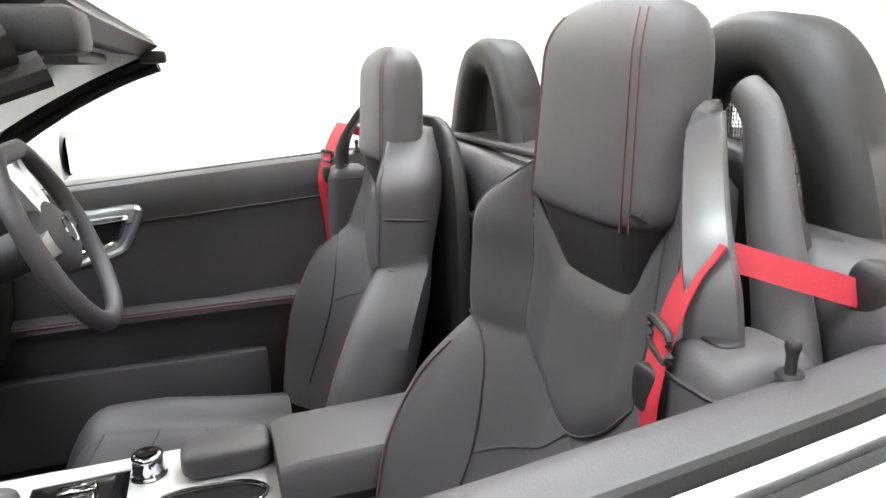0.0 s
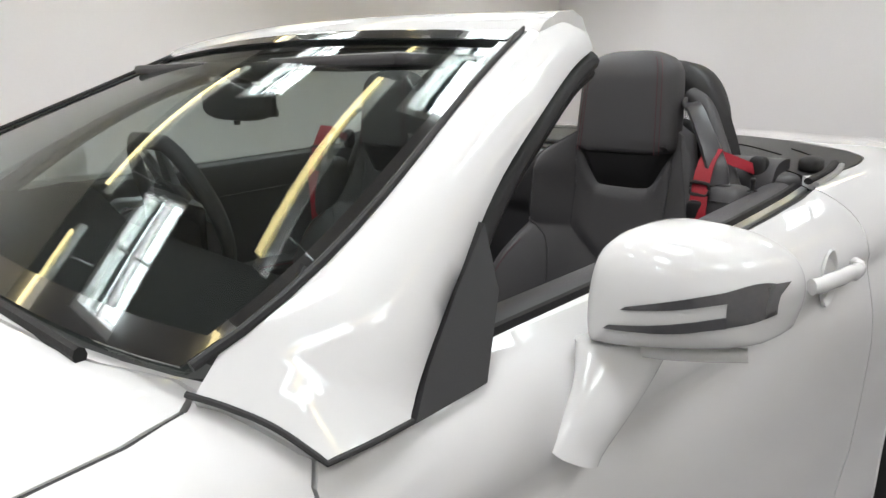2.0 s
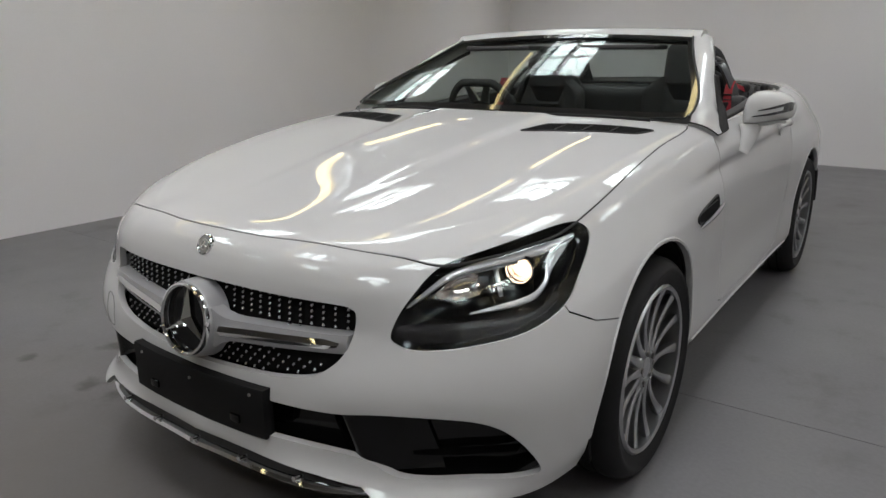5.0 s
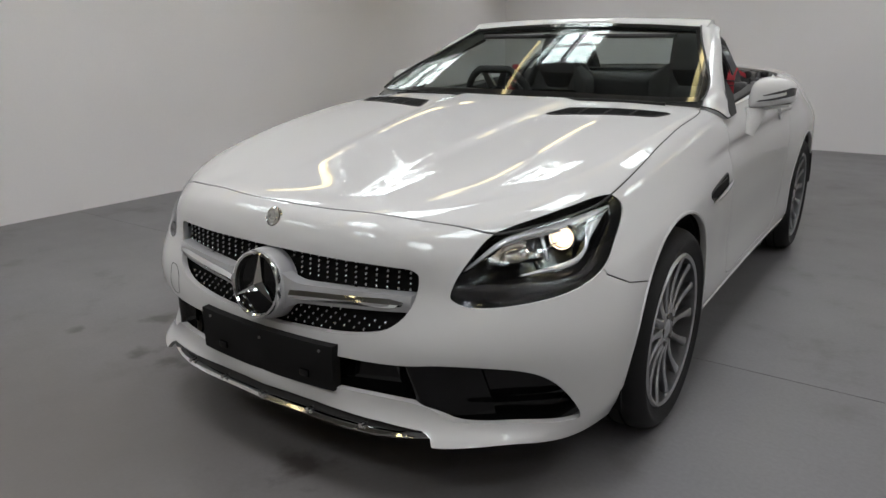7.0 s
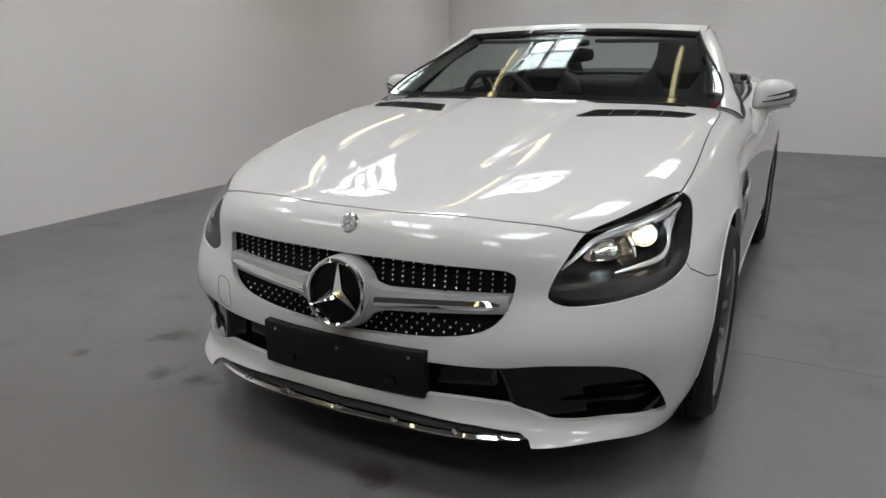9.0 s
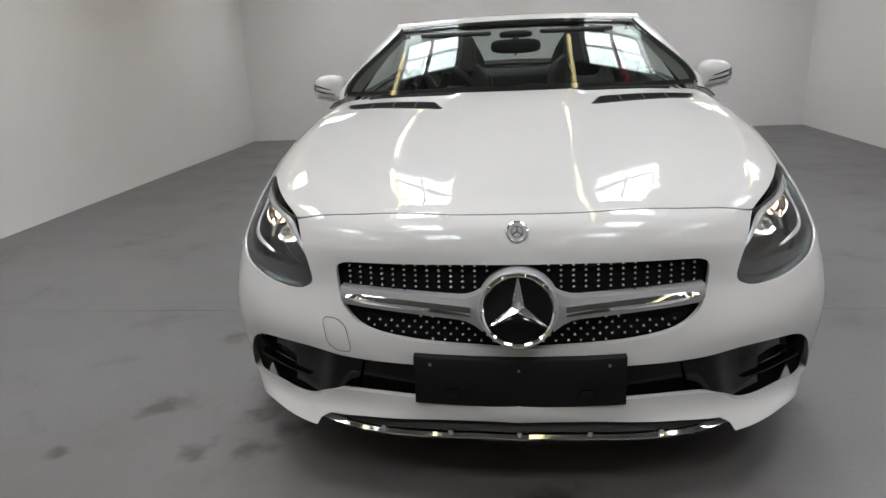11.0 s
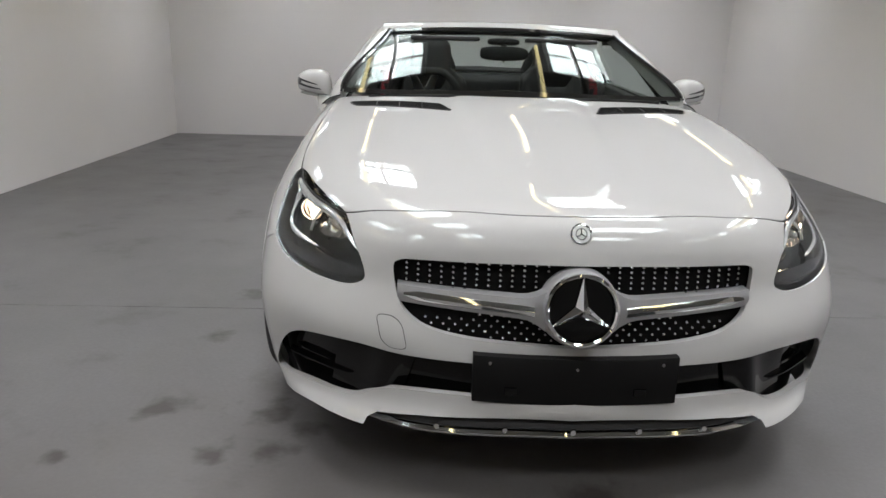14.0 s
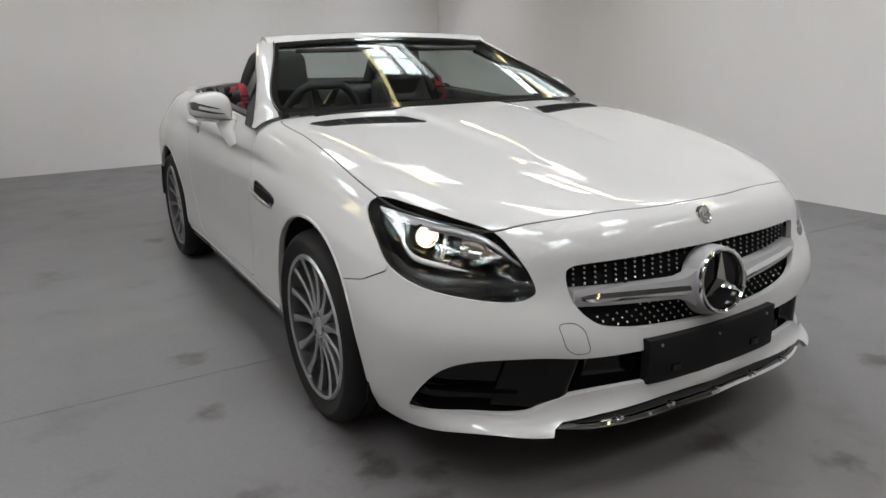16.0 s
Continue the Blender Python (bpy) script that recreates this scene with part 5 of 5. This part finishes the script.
# height, half width, how far the wing stands forward of the middle, for the side by the console
SEAT_CURVE = cr([(.44, .235, .085), (.56, .272, .115), (.66, .286, .122), (.77, .268, .104), (.83, .238, .078), (.862, .217, .058), (.875, .213, .06), (.9, .213, .066), (.96, .213, .074), (1.0, .211, .078), (1.03, .198, .07), (1.065, .15, .05), (1.1, .09, .03)], 5)
SEAT_Z, SEAT_HALF, SEAT_WING = (np.array([q[k] for q in SEAT_CURVE]) for k in range(3))



# black leather toned down for the shade on the undercut below the headrest
NECK_SHADED = material("shaded_smooth_black_leather", (0.016, 0.0155, 0.016), 0.42, spec=0.4, grain=0.08, scale=300, bump=0.08)


def seat(cx, outer):
    """One-piece sports seat: cushion, backrest with bolsters, built-in headrest, belt loop; outer is the door side."""
    root = new("seat")
    root.parent = car
    # cushion
    def cushion(t, s):
        """Top of the cushion: t from its front edge back, s across."""
        w = .268 * (1 - .05 * (1 - t) - .1 * max(0, (.3 - t) / .3) ** 2)
        bol = .06 * math.exp(-((abs(s) - .78) / .2) ** 2) * min(1, .45 + t * 1.2)
        edge = -.12 * max(0, (abs(s) - .84) / .16) ** 2.2
        nose = -.13 * max(0, (.22 - t) / .22) ** 2.2
        crease = -.008 * math.exp(-((abs(s) - .58) / .03) ** 2)
        return Vector((cx + w * s, 1.93 + .5 * t, .445 + .02 * math.cos(t * 3) - .03 * t + bol + edge + nose + crease))
    rows = []
    for t in np.linspace(0, 1, 25):
        top = [cushion(t, s) for s in np.linspace(-1, 1, 49)]
        rows.append(top + [(cx + .235, top[0].y, .3), (cx - .235, top[0].y, .3)])
    part("cushion", grid_bm(rows, close_v=True, cap=True), LEATHER, root, "black leather seat cushion", 60)
    for sgn in (-1, 1):
        part("cushion_stitching", tube_bm([cushion(t, sgn * .86) + Vector((0, 0, .0006)) for t in np.linspace(.06, 1, 20)], .0014, 6), THREAD, root)
    for t in (.2, .42, .62):
        part("cushion_seam", tube_bm([cushion(t - .05 * (1 - s * s), s * .56) for s in np.linspace(-1, 1, 13)], .0026, 6), LEATHER_IN, root)

    def middle(z):
        return float(np.interp(z, (.44, .6, .8, .97, 1.1), (2.5, 2.56, 2.614, 2.648, 2.66)))

    def half(z, s):
        """Half width of the backrest; the door side is cut away above the bolster for the belt loop."""
        h = float(np.interp(z, SEAT_Z, SEAT_HALF))
        return min(h, float(np.interp(z, (.44, .8, .85, .9, .98, 1.1), (.3, .26, .205, .178, .152, .12)))) if s > 0 else h

    def back(z, u):
        """Front of the backrest at height z and u across, where u grows towards the door."""
        w = float(np.interp(z, SEAT_Z, SEAT_WING))
        if u > 0:
            w *= float(np.interp(z, (.44, .8, .88, .95, 1.1), (1, .95, .5, .3, .1)))
        h = half(z, u)
        pan = float(np.interp(z, (.44, .7, .79, .86, .95, 1.1), (.12, .1, .085, .1, .1, .06)))
        pan = min(pan, h * .6)
        k = min(max((abs(u) - pan * .72) / (h - pan * .72), 0), 1)
        rise = k * k * (3 - 2 * k) * .55 + .45 * math.sin(min(k * 1.1, 1) * math.pi / 2)
        rise -= .5 * max(0, (k - .88) / .12) ** 2 * .35
        flute = .005 * abs(math.sin((z - .46) * 46)) * max(0, 1 - (abs(u) / .11) ** 4) * (1 if z < .665 else 0)
        return Vector((cx + outer * u, middle(z) - w * rise - flute, z))
    rows = []
    S = np.linspace(-1, 1, 45)
    for z in np.concatenate([np.linspace(.44, .84, 34), np.linspace(.85, .89, 9), np.linspace(.9, 1.1, 20)]):
        fr = [back(z, half(z, s) * s) for s in S]
        near, far = fr[0], fr[-1]
        deep = float(np.interp(z, (.74, .9), (.1, .082)))
        left = [Vector((near.x - outer * .004, near.y + deep * k, z)) for k in (.25, .6, .95)]
        right = [Vector((far.x + outer * .003, far.y + .05 * k, z)) for k in (.25, .6, .95)]
        behind = [Vector((cx + outer * u, middle(z) + .06 + .01 * (1 - (u / .2) ** 2), z)) for u in (.7 * half(z, 1), 0, -.7 * half(z, -1))]
        rows.append(fr + right + behind + left[::-1])
    part("backrest", grid_bm(rows, close_v=True, cap=True), LEATHER, root, "black leather backrest with side bolsters", 60)

    def line(pts, r, name, mat, lift=.0006):
        path = [back(z, u) + Vector((0, -lift, 0)) for z, u in cr(pts, 7)]
        return part(name, tube_bm(path, r, 6), mat, root)
    # seams of the bolsters and of the wing beside the headrest
    line([(.874, -.211), (.862, -.185), (.836, -.158), (.78, -.142), (.7, -.138), (.6, -.148), (.5, -.15)], .0022, "seam", LEATHER_IN)
    line([(.85, .2), (.82, .172), (.77, .15), (.68, .142), (.6, .148), (.5, .15)], .0022, "seam", LEATHER_IN)
    for sg in (-1, 1):
        line([(.5, sg * .228), (.6, sg * .25), (.7, sg * .255), (.78, sg * .236), (.83, sg * .21)], .0011, "red_stitching", THREAD, .001)
        line([(.79, sg * .0), (.745, sg * .05), (.72, sg * .105), (.7, sg * .136)], .0018, "seam", LEATHER_IN)
    line([(1.095, -.09), (1.06, -.15), (1.03, -.192), (.99, -.206), (.93, -.208), (.88, -.208)], .0016, "edge_seam", LEATHER_IN)
    line([(1.08, .118), (.98, .145), (.9, .17), (.84, .2)], .0016, "edge_seam", LEATHER_IN)
    for z, drop in ((.958, .008), (.868, .022)):
        a = back(z, -half(z, -1))
        side = [Vector((a.x - outer * (.0045 if k else -.004), a.y + .08 * k, z - drop * k)) for k in np.linspace(0, 1, 8)]
        part("wing_seam", tube_bm(side, .0022, 6), LEATHER_IN, root)
    # padded middle panel, pointed at the bottom, and the panel under the headrest, its shade painted in
    rows = []
    for c in np.linspace(-1, 1, 29):
        u = .11 * math.copysign(abs(c) ** .8, c)
        lo = .789 + .082 * (abs(u) / .112) ** 1.7
        hi = .968 + .08 * max(0, (abs(u) / .108 - .55) / .45) ** 1.5
        rows.append([back(lo + (hi - lo) * f, u - .004) + Vector((0, .0035 - .016 * (1 - abs(c) ** 5) * min(1, 5 * f + .05) ** .5 * min(1, 4 * (1 - f) + .4), 0)) for f in np.linspace(0, 1, 16)])
    rim = [q for q in rows[0][::-1]] + [r[0] for r in rows] + [q for q in rows[-1]]
    bm = grid_bm(rows)
    bmesh.ops.solidify(bm, geom=bm.faces[:], thickness=.004)
    part("middle_pad", bm, LEATHER, root, "smooth leather middle pad", 60)
    part("pad_seam", tube_bm([q + Vector((0, -.0032, 0)) for q in rim], .0024, 6), LEATHER_IN, root)
    rows = []
    for c in np.linspace(-1, 1, 21):
        lo = .966 + .08 * max(0, (abs(c) - .55) / .45) ** 1.5
        rows.append([Vector((cx - outer * .004 + .108 * c, 2.611 + .03 * (1 - f) ** 1.5 + .008 * c * c, lo + (1.06 - lo) * f)) for f in (0, .06, .2, .4, .6, .8, 1)])
    bm = grid_bm(rows)
    bmesh.ops.solidify(bm, geom=bm.faces[:], thickness=.004)
    part("neck_panel", bm, NECK_SHADED, root, "smooth black leather neck panel with its shade in the colour", 60)
    low = [r[1] + Vector((0, -.001, 0)) for r in rows[3:-3]]
    part("neck_seam", tube_bm(low, .0022, 6), LEATHER_IN, root)

    def head(t, a):
        z = 1.04 + .214 * t
        half = .122 - .011 * t - .05 * max(0, (t - .72) / .28) ** 3
        dep = .049 - .003 * t - .03 * max(0, (t - .7) / .3) ** 2.5
        c, s = math.cos(a), math.sin(a)
        e = .6
        return Vector((cx + half * math.copysign(abs(c) ** e, c), 2.652 + .012 * t + dep * math.copysign(abs(s) ** e, s), z + (.012 if t < .05 else 0) * 0))
    rows = [[head(t, a) for a in np.linspace(0, 2 * math.pi, 40, endpoint=False)] for t in (0, .02, .06, .15, .3, .45, .6, .72, .8, .87, .93, .97, .99, 1)]
    for k, sc in ((0, .86), (1, .95)):
        rows[k] = [Vector((cx + (q.x - cx) * sc, 2.652 + (q.y - 2.652) * sc, q.z)) for q in rows[k]]
    for k, sc in ((-1, .55), (-2, .82), (-3, .93)):
        rows[k] = [Vector((cx + (q.x - cx) * sc, 2.664 + (q.y - 2.664) * sc, q.z)) for q in rows[k]]
    hd = part("headrest", grid_bm(rows, close_v=True, cap=True), LEATHER, root, "black leather headrest", 70)
    hd.location.x = -outer * .008
    for sg in (-1, 1):
        for off in (-.0045, .0045):
            path = []
            for t in np.linspace(.0, .93, 26):
                z = 1.048 + .214 * t
                x = cx + sg * (.096 - .012 * t - .03 * max(0, (t - .72) / .28) ** 3) + off
                half = .122 - .011 * t - .05 * max(0, (t - .72) / .28) ** 3
                dep = .049 - .003 * t - .03 * max(0, (t - .7) / .3) ** 2.5
                f = max(0.0, 1 - abs((x - cx) / half) ** (2 / .6)) ** (.6 / 2)
                path.append((x, 2.652 + .012 * t - dep * f - .0003, z - .008))
            part("red_stitching", tube_bm(path, .0008, 6), THREAD, hd)
    # belt loop at the outer shoulder, in a padded pod
    at = lambda x, y, z: Vector((cx + outer * x, y, z))
    loop_path = cr([(.1, 2.7, 1.142), (.125, 2.665, 1.147), (.15, 2.642, 1.137), (.188, 2.615, 1.09), (.212, 2.601, 1.055), (.228, 2.596, 1.02), (.235, 2.596, .96)], 6)
    bar = []
    for i, q in enumerate(loop_path):
        p, a, b = at(*q), at(*loop_path[max(0, i - 1)]), at(*loop_path[min(len(loop_path) - 1, i + 1)])
        nn = Vector((outer * .62, -.76, .15)).normalized()
        w = (b - a).cross(nn).normalized() * (.0135 + .0095 * i / len(loop_path))
        bar.append([p + w * k + nn * h for k, h in ((-1, -.004), (-.85, .004), (0, .006), (.85, .004), (1, -.004), (.85, -.012), (-.85, -.012))])
    part("belt_loop", grid_bm(bar, close_v=True, cap=True), SATIN, root, "smooth belt guide loop", 50)
    part("loop_pod", blob_bm(at(.243, 2.612, .895), (.044, .05, .1), 4.5), LEATHER, root, "padded leather pod of the belt loop", 70)
    part("loop_slot", blob_bm(at(.235, 2.599, .9935), (.019, .012, .004), 4), PLASTIC, root)
    part("pod_stitching", tube_bm([at(.243 + .0425 * math.copysign(abs(math.cos(a)) ** .45, math.cos(a)), 2.612 + .0485 * math.copysign(abs(math.sin(a)) ** .45, math.sin(a)), .968) for a in np.linspace(0, 2 * math.pi, 48, endpoint=False)], .0014, 6, closed=True), LEATHER_IN, root)
    wing = [at(*q) for q in cr([(.09, 2.735, 1.165), (.13, 2.72, 1.14), (.168, 2.7, 1.075), (.2, 2.69, 1.0), (.225, 2.68, .93), (.235, 2.67, .8)], 5)]
    part("shell_wing", tube_bm(wing, lambda t: .012 + .014 * t, 14, 1.3, up=(1, 0, 0)), LEATHER, root, "", 60)
    part("shell_back", blob_bm((cx, 2.74, .82), (.2, .032, .3), 3), PLASTIC, root)
    return root


SEAT_X = .4
SEAT_DY = {1: 0.0, -1: -.045}
SATIN = material("satin_grey_plastic", (0.045, 0.045, 0.047), 0.3, grain=0.05, scale=300)
for sx in (-1, 1):
    seat(sx * SEAT_X, sx).location = (.045 if sx < 0 else 0, SEAT_DY[sx], -.028 if sx < 0 else 0)


def ribbon(path, normals, width, name, mat, parent, label=""):
    rows = []
    for i, (p, n) in enumerate(zip(path, normals)):
        p, n = Vector(p), Vector(n).normalized()
        a, b = Vector(path[max(0, i - 1)]), Vector(path[min(len(path) - 1, i + 1)])
        s = (b - a).cross(n).normalized() * width / 2
        k = n * .0009
        rows.append([p - s - k, p + s - k, p + s + k, p - s + k])
    return part(name, grid_bm(rows, close_v=True, cap=True), mat, parent, label, 40)


def belt(sx, dy):
    root = new("seat_belt")
    root.parent = car
    ox = sx * (SEAT_X + .215)
    # from the reel behind to the loop, then down the front of the seat
    a = [Vector((ox + sx * .034, 2.715 + dy, 1.018)).lerp(Vector((ox - sx * .002, 2.615 + dy, 1.052)), t) for t in np.linspace(0, 1, 8)]
    ribbon(a, [(1.0 * sx, -.3, .3)] * len(a), .022, "webbing", RED, root, "red webbing to the reel")
    b = cr([(ox - sx * .004, 2.61, 1.062), (ox - sx * .009, 2.592, 1.035), (ox - sx * .008, 2.572, .99), (ox - sx * .002, 2.556, .93), (ox + sx * .004, 2.565, .84), (ox + sx * .012, 2.58, .62), (ox + sx * .012, 2.58, .42)], 6)
    b = [q + np.array((0, dy, 0)) for q in b]
    ribbon(b, [(-.35 * sx, -.9, .2)] * len(b), .044, "webbing", RED, root, "red webbing down the seat")
    c = Vector((ox - sx * .008, 2.568 + dy, .988))
    part("slider", tube_bm([c + Vector((a * .02, -a * sx * .007, b_ * .011)) for a, b_ in cr([(-1, -1), (0, -1.1), (1, -1), (1.1, 0), (1, 1), (0, 1.1), (-1, 1), (-1.1, 0)], 3, loop=True)], .0035, 8, closed=True), PLASTIC, root, "black belt slider")
    part("tongue", blob_bm(c + Vector((0, -.004, -.042)), (.02, .008, .02), 4), PLASTIC, root)
    part("tongue_blade", box_bm(c.x - .013, c.x + .013, c.y - .006, c.y - .002, c.z - .1, c.z - .06, .001), CHROME, root)
    part("belt_slot", blob_bm((ox + sx * .038, 2.726 + dy, 1.014), (.02, .014, .03), 3.2), PLASTIC, root)


for sx in (-1, 1):
    belt(sx, SEAT_DY[sx])


def roll_hoop(cx):
    root = new("roll_hoop")
    root.parent = car
    rows = []
    for t in np.linspace(0, 1, 37):
        a = math.pi * t
        c, sn = math.cos(a), math.sin(a)
        ux, uz = -math.copysign(abs(c) ** .72, c), sn ** .72

        def at(hw, top, y):
            return (cx + hw * ux * (1 + .5 * (1 - uz)), y, .985 + (top - .985) * uz)
        deep = .04 + .05 * (1 - uz)
        rows.append([at(.118, 1.226, 2.805), at(.132, 1.24, 2.828), at(.136 - .06 * (1 - uz), 1.236, 2.835 + deep), at(.1 - .04 * (1 - uz), 1.19, 2.83 + deep), at(.072, 1.168, 2.85), at(.072, 1.17, 2.825), at(.088, 1.196, 2.805)])
    part("hoop", grid_bm(rows, close_v=True, cap=True), PLASTIC, root, "dark grained roll hoop", 60)
    wm = bmesh.new()
    bmesh.ops.create_grid(wm, x_segments=34, y_segments=40, size=1, matrix=Matrix.Translation((cx, 2.86, 1.1)) @ Matrix.Rotation(radians(90), 4, "X") @ Matrix.Diagonal((.078, .1, 1, 1)))
    gone = [v for v in wm.verts if ((v.co.x - cx) / .08) ** 4 + max(0, (v.co.z - 1.0) / .185) ** 3 > 1]
    bmesh.ops.delete(wm, geom=gone, context="VERTS")
    bmesh.ops.wireframe(wm, faces=wm.faces[:], thickness=.0012, use_even_offset=False, use_replace=True)
    part("mesh_screen", wm, PLASTIC, root, "fine black mesh", 0)
    part("foot", blob_bm((cx, 2.88, 1.0), (.19, .1, .026), 3.5), PLASTIC, root)


for sx in (-1, 1):
    roll_hoop(.388 if sx > 0 else -.368)
part("deck_edge", tube_bm([top_at(x, 2.774, .001) for x in np.linspace(-.66, .66, 30)], .011, 10, .7), PLASTIC, car, "dark trim along the deck edge")
# lines of the folded roof cover
for pts in ([(.2, 2.95), (.45, 2.98), (.5, 3.0), (.62, 2.93)], [(-.2, 2.95), (-.45, 2.98), (-.5, 3.0), (-.62, 2.93)], [(-.3, 3.1), (0, 3.12), (.3, 3.1)], [(.6, 3.05), (.68, 2.98)], [(-.6, 3.05), (-.68, 2.98)]):
    part("cover_joint", tube_bm([top_at(a, b, .0005) for a, b in cr(pts, 4)], .0022, 6), LINER, car)
for sx in (-1, 1):
    part("roof_catch", blob_bm(top_at(sx * .715, 2.83, .012), (.02, .035, .018), 3), PLASTIC, car)
    part("quarter_pad", blob_bm((sx * .662, 2.81, .985), (.065, .09, .028), 3.6), TRIM, car)
    rear = cr([(.764, 2.72), (.757, 2.82), (.748, 2.9), (.735, 2.965)], 5)
    part("rear_belt_trim", tube_bm([top_at(sx * a, b, .003) for a, b in rear], .0065, 8, .7), SILVER, car, "bright belt strip")
    part("rear_belt_seal", tube_bm([top_at(sx * (a - .014), b, .003) for a, b in rear], .008, 8, .8), RUBBER, car)

# ---- the car: dashboard and console ----
dash = new("dashboard")
dash.parent = car
rows = []
for x in np.linspace(-.72, .72, 37):
    hump = .05 * math.exp(-((x + .39) / .17) ** 4)
    rows.append([(x, 1.45, .93), (x, 1.55, .935), (x, 1.68, .935 + hump * .5), (x, 1.77, .925 + hump), (x, 1.8, .9 + hump * .6), (x, 1.79, .8), (x, 1.82, .74), (x, 1.8, .6), (x, 1.72, .5), (x, 1.47, .5)])
part("dash_top", grid_bm(rows, close_v=True, cap=True), LINER, dash, "dark grained dashboard", 45)
for x in (-.58, -.12, .12, .58):
    part("air_vent", lathe_bm([(.034, -.01), (.042, .004), (.036, .008), (.03, -.006)], Matrix.Translation((x, 1.8, .85)) @ Matrix.Rotation(radians(-90), 4, "X"), 28), SILVER, dash)
part("display", box_bm(-.11, .11, 1.79, 1.81, .885, .98, .006), BLACK, dash)
sw = new("steering_wheel")
sw.parent = car
SWM = Matrix.Translation((-.39, 1.985, .905)) @ Matrix.Rotation(radians(-68), 4, "X")
ringp = [SWM @ Vector((.182 * math.cos(a), .182 * (math.sin(a) if math.sin(a) > -.9 else -.9), 0)) for a in np.linspace(0, 2 * math.pi, 56, endpoint=False)]
part("rim", tube_bm(ringp, .0165, 12, 1.15, closed=True), LEATHER, sw, "leather wheel rim")
part("airbag_cover", lathe_bm(cr([(.0008, .02), (.04, .018), (.07, .004), (.075, -.02), (.0008, -.03)], 3), SWM @ Matrix.Diagonal((1.1, .95, 1, 1)), 32, False), LEATHER_IN, sw)
part("emblem_ring", lathe_bm([(.022, .021), (.026, .0225), (.027, .02), (.022, .019)], SWM, 28), CHROME, sw)
for a in (0, 180, 250, 290):
    m = SWM @ Matrix.Rotation(radians(a), 4, "Z")
    rows = [[m @ Vector((r, w, .006 - .01 * (r - .06) / .12)), m @ Vector((r, -w, .006 - .01 * (r - .06) / .12)), m @ Vector((r, -w, -.012)), m @ Vector((r, w, -.012))] for r, w in ((.06, .024), (.1, .02), (.14, .016), (.178, .018))]
    part("spoke", grid_bm(rows, close_v=True, cap=True), SILVER, sw, "satin silver spoke")
part("steering_column", tube_bm([SWM @ Vector((0, 0, -.02)), SWM @ Vector((0, 0, -.2))], .04, 16), PLASTIC, sw)
con = new("centre_console")
con.parent = car
rows = []
for y in np.linspace(1.7, 2.76, 20):
    rows.append([(-.125, y, .24), (-.125, y, .54), (-.105, y, .566), (.118, y, .566), (.136, y, .54), (.136, y, .24)])
part("tunnel", grid_bm(rows, close_v=True, cap=True), TRIM, con, "dark console sides", 50)
tm = to_mesh(prism_bm([(-.108, 1.86), (-.112, 2.31), (.13, 2.31), (.12, 1.86)], .006, Matrix.Translation((0, 0, .572))))
cup = cr([(.022, 2.15), (.055, 2.125), (.092, 2.15), (.098, 2.25), (.062, 2.292), (.024, 2.255)], 5, loop=True)
tm = boolean(tm, to_mesh(prism_bm(cup, .05, Matrix.Translation((0, 0, .572)))), "DIFFERENCE")
shift = [(-.07, 1.95), (.07, 1.95), (.075, 2.09), (-.075, 2.09)]
tm = boolean(tm, to_mesh(prism_bm(shift, .05, Matrix.Translation((0, 0, .572)))), "DIFFERENCE")
BRUSHED = material("brushed_silver_trim", (0.4, 0.4, 0.405), 0.35, metal=0.3, grain=0.06, scale=500)
part_of("trim_plate", tm, BRUSHED, con, "brushed silver console plate", 30)
part("cup_holder", prism_bm(cup, .004, Matrix.Translation((0, 0, .57))), LINER, con)
part("cup_rim", tube_bm([(a, b, .579) for a, b in cup], .003, 8, closed=True), CHROME, con)
part("switch_panel", prism_bm(shift, .005, Matrix.Translation((0, 0, .571))), BLACK, con)
for k in range(4):
    part("switch", box_bm(-.05 + .03 * k, -.027 + .03 * k, 1.99, 2.045, .576, .586, .003), CHROME, con)
part("control_knob", lathe_bm(cr([(.0008, .045), (.019, .044), (.024, .038), (.024, .015), (.028, .008), (.028, 0)], 3), Matrix.Translation((-.04, 2.12, .576)), 32, False), CHROME, con, "ribbed silver control knob")
part("knob_cap", lathe_bm([(.0006, .047), (.016, .0465), (.017, .044), (.0006, .042)], Matrix.Translation((-.04, 2.12, .576)), 28, False), BLACK, con)
part("palm_rest", blob_bm((-.03, 2.238, .604), (.042, .07, .025), 4.2), LEATHER, con, "black leather palm rest")
part("gear_lever", blob_bm((.02, 1.925, .612), (.02, .033, .024), 2.8), LEATHER, con)
part("gear_stem", cyl_bm(.01, .07, Matrix.Translation((.02, 1.925, .585)), 14), CHROME, con)
rows = []
for t in np.linspace(0, 1, 14):
    y = 2.308 + .43 * t
    z = .642 + .008 * t
    w = .084
    r = [(-w, z - .09), (-w, z - .012), (-w + .01, z), (0, z + .004), (w - .01, z), (w, z - .012), (w, z - .09)]
    k = .02 * max(0, 1 - t * 14)
    rows.append([(.034 + a * (1 - k), y, b - k * .3) for a, b in r])
part("armrest", grid_bm(rows, close_v=True, cap=True), LEATHER, con, "black leather armrest lid", 45)
part("armrest_gap", box_bm(-.052, .12, 2.31, 2.74, .567, .58), LINER, con)
